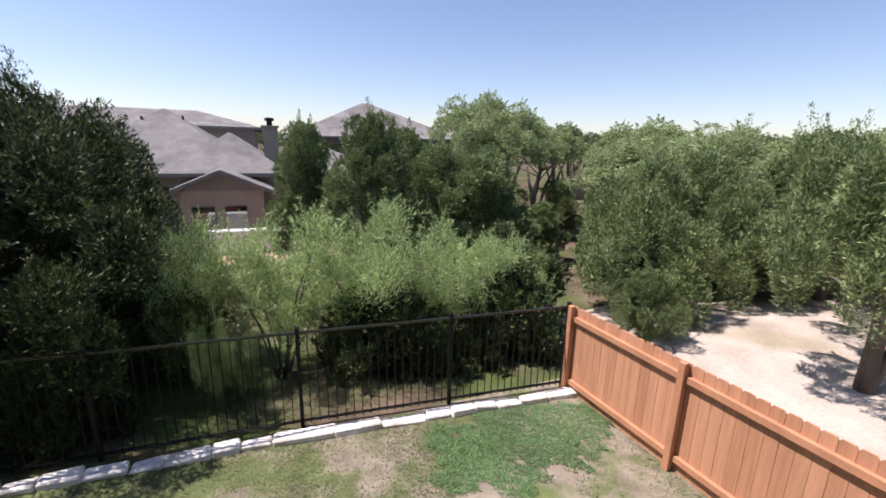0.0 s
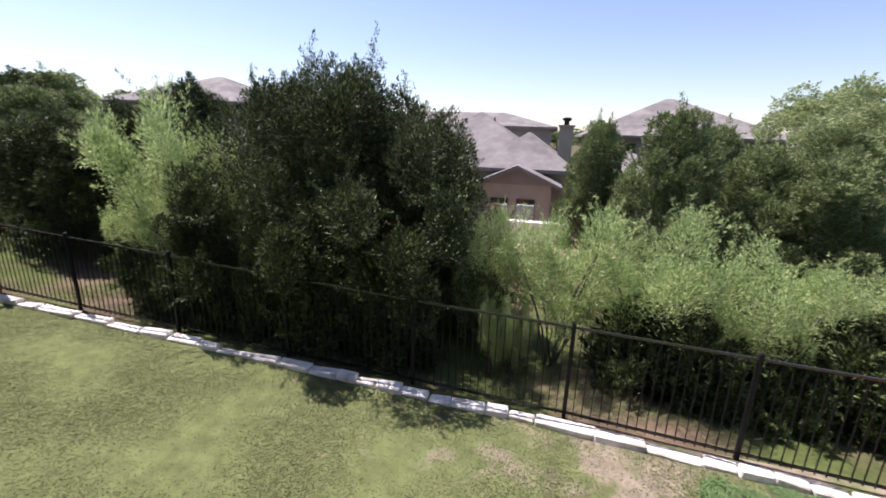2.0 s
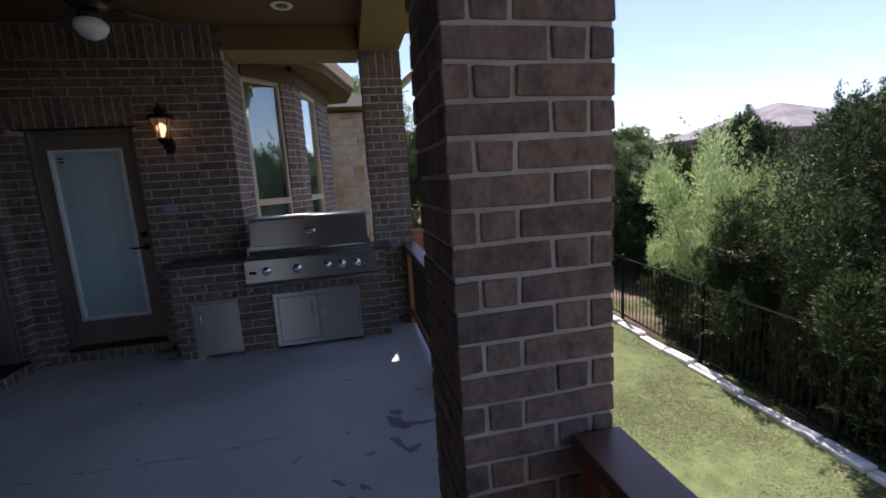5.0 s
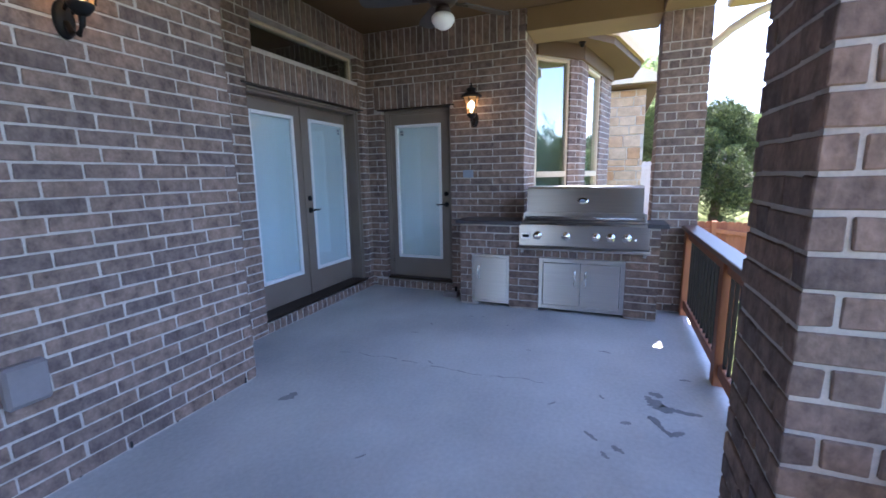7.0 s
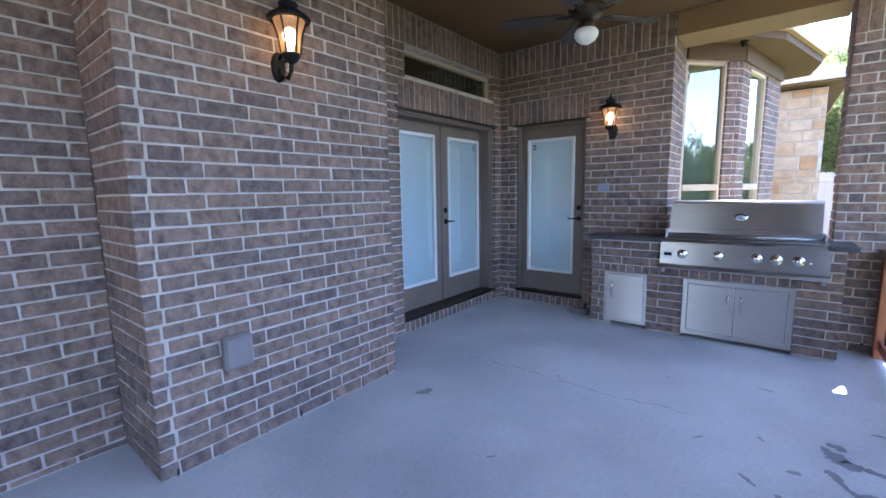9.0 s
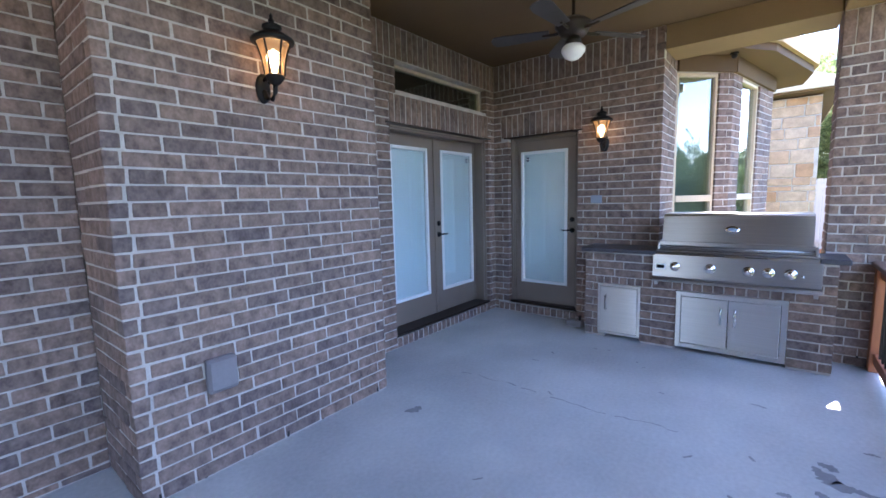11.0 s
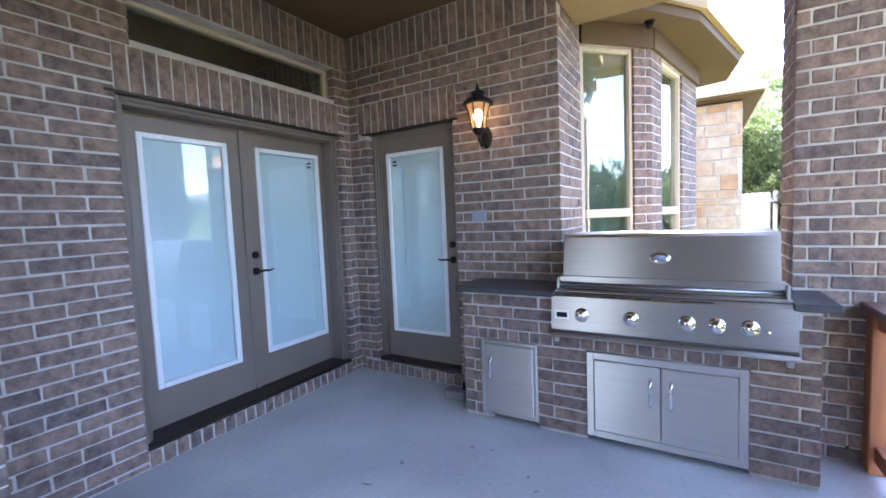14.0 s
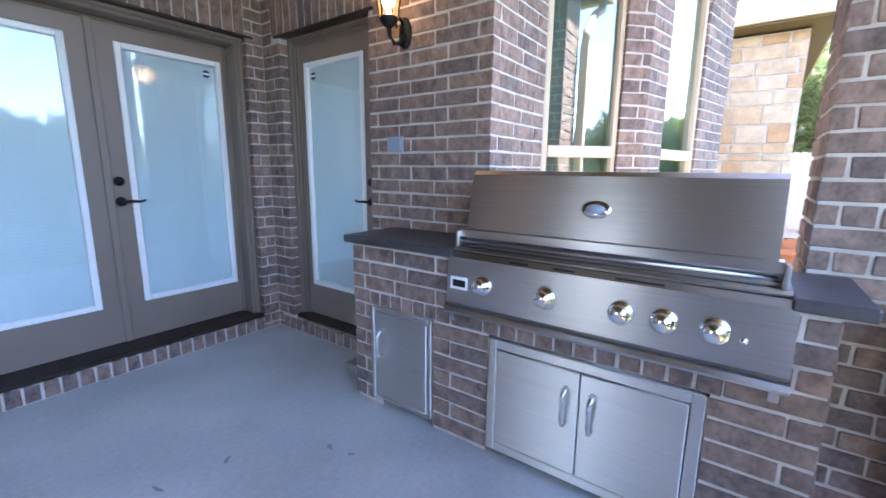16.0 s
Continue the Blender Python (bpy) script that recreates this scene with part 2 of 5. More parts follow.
M_BLUEPLASTIC = material("blue_grey_cover", (0.26, 0.31, 0.40), 0.4, vary=0.08, scale=8, bump=0.03)
M_VEIL = material("pale_veil", (0.48, 0.50, 0.48), 0.9, vary=0.3, scale=1, bump=0)


def glass(name, tint, rough=0.0, gloss=0.5, clear=0.5):
    """A pane: a mirror film over a tinted clear body."""
    m = bpy.data.materials.new(name)
    m.use_nodes = True
    nt = m.node_tree
    nt.nodes.remove(nt.nodes["Principled BSDF"])
    g, t, mix = nt.nodes.new("ShaderNodeBsdfGlossy"), nt.nodes.new("ShaderNodeBsdfTransparent"), nt.nodes.new("ShaderNodeMixShader")
    g.inputs["Roughness"].default_value = rough
    g.inputs["Color"].default_value = (0.92, 0.95, 0.95, 1)
    t.inputs[0].default_value = (*tint, 1)
    lw, fr = nt.nodes.new("ShaderNodeLayerWeight"), nt.nodes.new("ShaderNodeMath")
    lw.inputs[0].default_value = 0.5
    fr.operation, fr.inputs[1].default_value = "POWER", 4.0
    nt.links.new(lw.outputs["Facing"], fr.inputs[0])
    ma = nt.nodes.new("ShaderNodeMath")
    ma.operation, ma.use_clamp = "MULTIPLY_ADD", True
    nt.links.new(fr.outputs[0], ma.inputs[0])
    ma.inputs[1].default_value, ma.inputs[2].default_value = 1.0 - gloss, gloss
    nt.links.new(ma.outputs[0], mix.inputs[0])
    nt.links.new(t.outputs[0], mix.inputs[1])
    nt.links.new(g.outputs[0], mix.inputs[2])
    nt.links.new(mix.outputs[0], nt.nodes["Material Output"].inputs[0])
    return m


M_PANE = glass("coated_window_glass", (0.66, 0.74, 0.70), gloss=0.21)
M_DOORPANE = glass("door_glass", (0.93, 0.97, 0.98), gloss=0.055)


# ---------------- mesh helpers ----------------
def mesh_of(name, bm, *mats, smooth=False):
    me = bpy.data.meshes.new(name)
    bm.normal_update()
    bm.to_mesh(me)
    bm.free()
    for m in mats:
        me.materials.append(m)
    if smooth:
        me.polygons.foreach_set("use_smooth", [True] * len(me.polygons))
    return me


def part(name, bm, mat, parent, label="", smooth=False):
    ob = new(name, mesh_of(name, bm, mat, smooth=smooth))
    if parent:
        ob.parent = parent
    if label:
        ob["label"] = label
    return ob


def add_box(bm, x0, x1, y0, y1, z0, z1, bevel=0.0, m=None, jitter=0.0):
    vs = [bm.verts.new((x, y, z)) for x in (x0, x1) for y in (y0, y1) for z in (z0, z1)]
    fs = [bm.faces.new([vs[i] for i in f]) for f in ((0, 1, 3, 2), (4, 6, 7, 5), (0, 4, 5, 1), (2, 3, 7, 6), (0, 2, 6, 4), (1, 5, 7, 3))]
    if jitter:
        for v in vs:
            v.co += Vector([random.uniform(-jitter, jitter) for _ in range(3)])
    geo = vs
    if bevel:
        es = list({e for f in fs for e in f.edges})
        r = bmesh.ops.bevel(bm, geom=es, offset=bevel, segments=1, affect="EDGES")
        geo = list({v for f in r["faces"] for v in f.verts} | {v for v in vs if v.is_valid})
    if m is not None:
        for v in geo:
            v.co = m @ v.co
    return bm


def box(x0, x1, y0, y1, z0, z1, bevel=0.0, m=None):
    return add_box(bmesh.new(), min(x0, x1), max(x0, x1), min(y0, y1), max(y0, y1), min(z0, z1), max(z0, z1), bevel, m)


def lathe(profile, segs=20, m=None):
    """A turned body from (radius, height) pairs."""
    bm = bmesh.new()
    rings = []
    for r, z in profile:
        rings.append([bm.verts.new((r * math.cos(2 * math.pi * i / segs), r * math.sin(2 * math.pi * i / segs), z)) for i in range(segs)])
    for a, b in zip(rings, rings[1:]):
        for i in range(segs):
            bm.faces.new((a[i], a[(i + 1) % segs], b[(i + 1) % segs], b[i]))
    bm.faces.new(list(reversed(rings[0])))
    bm.faces.new(rings[-1])
    if m is not None:
        bmesh.ops.transform(bm, matrix=m, verts=bm.verts)
    return bm


def tube(bm, pts, radii, segs=8):
    """A tapered tube along points."""
    pts = [Vector(p) for p in pts]
    rings = []
    for i, p in enumerate(pts):
        d = (pts[min(i + 1, len(pts) - 1)] - pts[max(i - 1, 0)]).normalized()
        a = d.orthogonal().normalized()
        b = d.cross(a)
        if rings:
            pass
        rings.append([bm.verts.new(p + radii[i] * (math.cos(2 * math.pi * k / segs) * a + math.sin(2 * math.pi * k / segs) * b)) for k in range(segs)])
    for ra, rb in zip(rings, rings[1:]):
        off = min(range(segs), key=lambda o: (ra[0].co - rb[o].co).length)
        for k in range(segs):
            bm.faces.new((ra[k], ra[(k + 1) % segs], rb[(k + 1 + off) % segs], rb[(k + off) % segs]))
    bm.faces.new(list(reversed(rings[0])))
    bm.faces.new(rings[-1])
    return bm


def prism(poly, axis, a, b, m=None):
    """A polygon of two coordinates, drawn out along an axis from a to b."""
    bm = bmesh.new()
    put = {"x": lambda u, v, w: (w, u, v), "y": lambda u, v, w: (u, w, v), "z": lambda u, v, w: (u, v, w)}[axis]
    va, vb = [bm.verts.new(put(u, v, a)) for u, v in poly], [bm.verts.new(put(u, v, b)) for u, v in poly]
    n = len(poly)
    bm.faces.new(va)
    bm.faces.new(list(reversed(vb)))
    for i in range(n):
        bm.faces.new((va[i], vb[i], vb[(i + 1) % n], va[(i + 1) % n]))
    bmesh.ops.recalc_face_normals(bm, faces=bm.faces)
    if m is not None:
        bmesh.ops.transform(bm, matrix=m, verts=bm.verts)
    return bm


def empty(name, m=None, **tags):
    ob = new(name)
    if m is not None:
        ob.matrix_basis = m
    return tagged(ob, **tags)


# ---------------- brickwork ----------------
COURSE, BRICK, JOINT, DEPTH = 0.0762, 0.254, 0.0110, 0.075
brick_cache = {}


def brick_mesh(l, d, h, mat, rough=0.0027):
    key = (round(l, 3), round(d, 3), round(h, 3), mat.name, random.randrange(3))
    if key not in brick_cache:
        bm = bmesh.new()
        add_box(bm, 0, l, 0, d, 0, h, min(0.0032, l * 0.15), jitter=rough)
        brick_cache[key] = mesh_of("brick", bm, mat)
    return brick_cache[key]


def lay(parent, m, l, d, h, mat=None, name="brick"):
    ob = new(name, brick_mesh(l, d, h, mat or M_BRICK))
    ob.parent = parent
    ob.matrix_basis = m @ pose(random.uniform(-.0012, .0012), random.uniform(-.0018, .0018), random.uniform(-.001, .001))
    return ob


def spans(a, b, holes):
    out = [(a, b)]
    for h0, h1 in holes:
        nxt = []
        for s0, s1 in out:
            if h1 <= s0 or h0 >= s1:
                nxt.append((s0, s1))
            else:
                if h0 - s0 > 0.02:
                    nxt.append((s0, h0))
                if s1 - h1 > 0.02:
                    nxt.append((h1, s1))
        out = nxt
    return out


def brick_wall(name, origin, angle, length, z0, z1, thick=0.24, holes=(), soldiers=(), corner=(0, 0), parity=0, mat=None, label="", mortar=None, first=0.04):
    """A wall from origin along angle; its face looks to the right of that way turned by -90 degrees (local -y).
    holes: (u0, u1, z0, z1) through the wall; soldiers: the same, filled with upright bricks; corner: outer corners at the start and the end."""
    ox, oy = origin
    wall = empty(name, pose(ox, oy, 0, 0, 0, angle), label=label or "brown running-bond brick wall with pale mortar joints", category="wall", kind="structure")
    mat = mat or M_BRICK
    back = bmesh.new()
    us = sorted({0.006 * corner[0], length - 0.006 * corner[1], *[h[0] - .006 for h in holes if h[0] > 0.01], *[h[1] + .006 for h in holes if h[1] < length - .01]})
    zs = sorted({z0, z1, *[h[2] - .004 for h in holes if h[2] > z0], *[h[3] + .004 for h in holes if h[3] < z1]})
    for u0, u1 in zip(us, us[1:]):
        for w0, w1 in zip(zs, zs[1:]):
            um, zm = (u0 + u1) / 2, (w0 + w1) / 2
            if not any(h[0] < um < h[1] and h[2] < zm < h[3] for h in holes):
                add_box(back, u0, u1, 0.0048, thick, w0, w1)
    part("mortar_core", back, mortar or M_MORTAR, wall)
    levels = [z0] + [z0 + first + k * COURSE for k in range(int((z1 - z0 - first) / COURSE) + 2)]
    for r, (la, lb) in enumerate(zip(levels, levels[1:])):
        za, zb = la + JOINT / 2, min(lb - JOINT / 2, z1 - 0.001)
        if zb - za < 0.015:
            continue
        zm = (za + zb) / 2
        odd = (r + parity) % 2
        blocked = [(h[0], h[1]) for h in (*holes, *soldiers) if h[2] - 0.02 < zm < h[3] + 0.02]
        ua = (DEPTH + JOINT) * odd if corner[0] else 0
        ub = length - ((DEPTH + JOINT) * odd if corner[1] else 0)
        anchor = ub if corner[1] else (ua if corner[0] else BRICK / 2 * odd)
        for s0, s1 in spans(ua, ub, blocked):
            k0 = math.ceil((s0 + .045 - anchor) / BRICK)
            edges, e = [s0], anchor + k0 * BRICK
            while e < s1 - .045:
                edges.append(e)
                e += BRICK
            edges.append(s1)
            for i, (e0, e1) in enumerate(zip(edges, edges[1:])):
                l = e1 - e0 - (JOINT if i < len(edges) - 2 else 0)
                lay(wall, pose(e0, 0, za), l, DEPTH, zb - za, mat)
    for s0, s1, w0, w1 in soldiers:
        n = max(1, round((s1 - s0) / COURSE))
        step = (s1 - s0) / n
        for i in range(n):
            lay(wall, pose(s0 + i * step + JOINT / 2, 0, w0 + JOINT / 2), step - JOINT, DEPTH, w1 - w0 - JOINT, mat)
    return wall


def brick_column(name, x0, x1, y0, y1, z0, z1, label, start=0.0):
    col = empty(name, pose((x0 + x1) / 2, (y0 + y1) / 2, z0), label=label, category="column", kind="structure")
    a, h = (x1 - x0) / 2, z1 - z0
    part("mortar_core", box(-a + .0055, a - .0055, -a + .0055, a - .0055, 0, h), M_MORTAR, col)
    head, full = 0.058, 0.234
    side = 2 * a - head - JOINT
    pitch = COURSE
    rows = int((h - start) / pitch)
    top_rows = 3
    for r in range(rows - top_rows):
        z = start + r * pitch + JOINT / 2
        for k in range(4):
            turn = pose(0, 0, 0, 0, 0, 90 * k)
            pieces = [(0, full), (full + JOINT, side)] if r % 2 else [(head + JOINT, 2 * a - full - JOINT), (2 * a - full, 2 * a)]
            for u0, u1 in pieces:
                lay(col, turn @ pose(-a + u0, -a, max(z, 0.002)), u1 - u0, head, pitch - JOINT - max(0, 0.002 - z))
    zt = start + (rows - top_rows) * pitch
    for k in range(4):
        turn = pose(0, 0, 0, 0, 0, 90 * k)
        n = 4
        step = (2 * a - DEPTH) / n
        for i in range(n):
            lay(col, turn @ pose(-a + i * step, -a, zt + JOINT / 2), step - JOINT, DEPTH, h - zt - JOINT)
    return col


# ---------------- the house shell ----------------
XW, YN, CEIL, BEAM = -4.775, -3.50, 3.0, 2.78          # door walls, ceiling, beam underside
PX0, PX1, PY = -2.295, -0.70, -2.965                    # the brick pier
YR0, YR1 = -0.36, 0.035                               # columns' inner and outer faces

DD0, DD1, DDT = -4.645, -2.965, 2.14                    # double door opening
SD0, SD1 = -3.30, -2.435                               # single door opening
SILL = 0.10
TOPROW, LINTEL = 0.04 + 35 * COURSE, 0.04 + 31 * COURSE     # brick levels under the upright courses
TR0, TR1, TRZ0, TRZ1 = -4.61, -3.06, 2.44, 2.70

floor = part("floor", box(-5.25, 2.6, -4.0, 0.03, -0.14, 0.0, 0.006), M_CONCRETE, None)
tagged(floor, "blue-grey trowelled concrete patio slab with hairline cracks and stains", "floor", kind="structure")
base_wall = part("wall_base", box(-5.2, 2.55, -3.9, 0.0, -2.9, -0.14), M_MORTAR, None)
tagged(base_wall, "plain rendered base wall under the raised patio", "wall", kind="structure")
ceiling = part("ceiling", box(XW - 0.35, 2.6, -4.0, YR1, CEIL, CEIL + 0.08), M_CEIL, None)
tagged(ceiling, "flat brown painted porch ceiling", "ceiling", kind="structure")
roof = part("roof", box(XW - 0.50, 3.0, -4.3, YR1 + 0.66, CEIL + 0.085, CEIL + 0.32, 0.02), M_PLASTER, None)
tagged(roof, "tan boarded porch roof edge with a fascia", "roof", kind="structure")
# eave piece added past the corner to keep sun off the railing
eave_sun_block = part("roof_return", box(-5.95, XW - 0.504, 0.33, YR1 + 0.66, CEIL + 0.085, CEIL + 0.32, 0.02), M_PLASTER, None)
tagged(eave_sun_block, "added tan eave piece that keeps sun off the porch corner", "roof", kind="structure")
# hidden board added to block stray sun spots on the floor
roof_edge = part("roof_edge", box(-5.44, XW - 0.504, -1.2, 0.18, CEIL + 0.09, CEIL + 0.16, 0.01), M_PLASTER, None)
tagged(roof_edge, "added unseen board blocking stray sun along the west roof edge", "roof", kind="structure")
beam_w = part("beam_west", box(XW - 0.46, XW - 0.004, -1.594, YR0 - 0.004, BEAM, CEIL - 0.002, 0.004), M_BEAM, None)
tagged(beam_w, "tan painted beam over the opening behind the grill", "beam", kind="structure")
beam_s = part("beam_south", box(XW - 0.42, 2.55, YR0, YR1, BEAM, CEIL - 0.002, 0.004), M_BEAM, None)
tagged(beam_s, "tan painted beam over the brick columns and railing", "beam", kind="structure")

# north side: local u runs from west to east reversed so that the face looks to +y
def uN(x, x_start):
    return x_start - x

wn_start = PX0
wall_north = brick_wall("wall_north", (wn_start, YN), 180, wn_start - XW, 0, CEIL, 0.24,
                        holes=[(uN(DD1, wn_start), uN(DD0, wn_start), SILL, DDT), (uN(TR1, wn_start), uN(TR0, wn_start), TRZ0, TRZ1)],
                        soldiers=[(uN(DD1, wn_start), uN(DD0, wn_start), DDT, LINTEL), (0.02, wn_start - XW, TOPROW, CEIL), (uN(DD1, wn_start), uN(DD0, wn_start), 0.0, SILL)],
                        label="brown brick wall round the double door, upright brick lintels")
wall_pier = brick_wall("wall_pier", (PX1, PY), 180, PX1 - PX0, 0, CEIL, 0.45, corner=(1, 1), parity=1, first=0.08, label="wide brown brick pier jutting out beside the doors")
wall_pier_side_east = brick_wall("wall_pier_east", (PX1, YN), 90, PY - YN, 0, CEIL, 0.3, corner=(0, 1), first=0.08)
wall_pier_side_west = brick_wall("wall_pier_west", (PX0, PY), -90, PY - YN, 0, CEIL, 0.3, corner=(1, 0), first=0.08)
wall_north_east = brick_wall("wall_north_east", (2.55, YN), 180, 2.55 - PX1, 0, CEIL, 0.24)
wall_west = brick_wall("wall_west", (XW, YN), 90, -1.60 - YN, 0, CEIL - 0.0, 0.24,
                       holes=[(SD0 - YN, SD1 - YN, SILL, DDT)],
                       soldiers=[(SD0 - YN - 0.1, SD1 - YN + .04, DDT, LINTEL), (0, -1.60 - YN, TOPROW, CEIL), (SD0 - YN - .15, SD1 - YN, 0.0, SILL)],
                       corner=(0, 1), label="brown brick wall round the single door, upright brick lintel")
# unseen end wall; its gap is added and sized to brighten the steel doors
east = bmesh.new()
for args in ((2.55, 2.75, -2.3, 0.03, 0, CEIL), (2.55, 2.75, -3.9, -3.35, 0, CEIL), (2.55, 2.75, -3.35, -2.3, 2.3, CEIL)):
    add_box(east, *args)
wall_east = part("wall_east", east, M_BRICK_PLAIN, None)
tagged(wall_east, "unseen plain brown wall at the porch end, gap added to let light in", "wall", kind="structure")
house_core = part("wall_house", box(-9.5, 2.7, -9.0, -4.15, -0.2, 4.2), M_STUCCO, None)
tagged(house_core, "plain body of the house behind the porch", "wall", kind="structure")

col_near = brick_column("column_1", -1.635, -1.24, YR0, YR1, 0, BEAM, "square dark brown brick column carrying the porch beam", -0.016)
col_far = brick_column("column_2", -5.17, -4.775, YR0, YR1, 0, BEAM, "square brown brick column beside the grill counter")


# ---------------- bay of the house beyond the opening ----------------
BA, BB, BC = Vector((-5.40, -1.60)), Vector((-5.90, -1.13)), Vector((-7.40, -0.81))
bay_return = brick_wall("wall_bay_return", (XW, -1.60), 180, abs(BA.x - XW), 0, CEIL, 0.2, parity=1, corner=(1, 0), soldiers=[(DEPTH + JOINT, abs(BA.x - XW), TOPROW, CEIL)])
def bay_face(name, a, b, w0, w1, parity):
    d = b - a
    ang = math.degrees(math.atan2(d.y, d.x))
    L = d.length
    top, bottom = 2.70, 0.55
    wall = brick_wall(name, (a.x, a.y), ang, L, -0.3, BEAM + .12, 0.2, holes=[(w0, w1, bottom, top)], parity=parity, mat=M_BRICK, label="brown brick bay wall with a tall window")
    win = empty("window_" + name[-1], pose(a.x, a.y, 0, 0, 0, ang), label="tall beige-framed window with coated glass reflecting sky and trees", category="window", kind="structure")
    mid, f = 1.36, 0.032
    for nm, args in (("window_frame", (w0, w0 + f, 0.02, 0.10, bottom, top)), ("window_frame", (w1 - f, w1, 0.02, 0.10, bottom, top)), ("window_frame", (w0 + f, w1 - f, 0.02, 0.10, top - f, top)),
                     ("window_sill", (w0 + f, w1 - f, 0.0, 0.10, bottom, bottom + f)), ("transom_bar", (w0 + f, w1 - f, 0.012, 0.09, mid - .035, mid + .035))):
        part(nm, box(*args, 0.004), M_BEIGE, win)
    for z0, z1 in ((bottom + f, mid - .035), (mid + .035, top - f)):
        pane = part("pane", box(w0 + f, w1 - f, 0.055, 0.061, z0, z1), M_PANE, win, "coated reflecting glass")
        pane.visible_shadow = False
    # pale sheet added behind the panes, a painted haze over their reflections
    dim = part("blind", box(w0 + f, w1 - f, 0.13, 0.14, bottom, top), M_VEIL, win, "pale sheet behind the glass that veils its reflections")
    return wall

bay_face("wall_bay_1", BA, BB, 0.012, 0.51, 0)
bay_face("wall_bay_2", BB, BC, 0.29, 0.95, 1)
# soffit shade is put into the colour: ceiling brown in place of fascia tan
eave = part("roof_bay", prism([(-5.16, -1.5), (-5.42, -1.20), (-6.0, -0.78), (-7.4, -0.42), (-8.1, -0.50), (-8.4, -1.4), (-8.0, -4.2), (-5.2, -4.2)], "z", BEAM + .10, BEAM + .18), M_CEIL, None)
tagged(eave, "tan boarded soffit of the bay roof, its shade put into darker brown", "roof", kind="structure")
fascia = part("fascia_bay", prism([(-5.16, -1.48), (-5.40, -1.16), (-6.0, -0.73), (-7.4, -0.37), (-8.15, -0.46), (-8.45, -1.4), (-8.0, -4.25), (-5.2, -4.25)], "z", BEAM + .182, BEAM + .34), M_PLASTER, None)
tagged(fascia, "beige fascia board along the bay roof edge", "fascia", kind="structure")
frieze = bmesh.new()
for a, b in ((BA, BB), (BB, BC)):
    d = b - a
    add_box(frieze, 0, d.length, -0.03, 0.02, BEAM - .07, BEAM + .098, 0.004, m=pose(a.x, a.y, 0, 0, 0, math.degrees(math.atan2(d.y, d.x))))
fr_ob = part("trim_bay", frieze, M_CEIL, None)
tagged(fr_ob, "tan frieze board over the bay windows, in the darker ceiling brown", "trim", kind="structure")

# stone wing further along the house
def stone_wing(x, y0, y1, z0, z1):
    wall = empty("wall_stone", pose(x, y0, 0, 0, 0, 90), label="pale chopped limestone wall with some amber blocks", category="wall", kind="structure")
    part("mortar_core", box(0, y1 - y0 - 0.012, 0.015, 5, z0, z1), M_MORTAR, wall)
    z, rnd = z0, random.Random(5)
    while z < z1 - 0.05:
        h = rnd.choice((0.10, 0.15, 0.2, 0.2, 0.26))
        u = 0
        while u < y1 - y0 - 0.02:
            l = min(rnd.uniform(0.22, 0.6), y1 - y0 - u)
            if l > 0.06:
                bm = bmesh.new()
                hh = min(h, z1 - z)
                add_box(bm, 0, l - 0.018, 0, 0.2, 0, hh - 0.018, 0.01, jitter=0.006)
                ob = part("stone", bm, M_STONE, wall)
                ob.matrix_basis = pose(u, -0.004, z)
            u += l
        z += h
    return wall

stone_wing(-10.6, -4.0, -0.14, -0.3, 3.12)
wing_soffit = part("soffit_wing", box(-15.8, -10.25, -4.2, 0.10, 3.15, 3.18), M_CEIL, None)
tagged(wing_soffit, "tan soffit under the eave of the stone wing, in the darker ceiling brown", "soffit", kind="structure")
wing_roof = part("roof_wing", prism([(0.13, 3.182), (0.13, 3.30), (-3.0, 4.5), (-3.0, 3.182)], "x", -15.9, -10.2), M_BEIGE, None)
tagged(wing_roof, "pale-edged low roof of the stone wing", "roof", kind="structure")


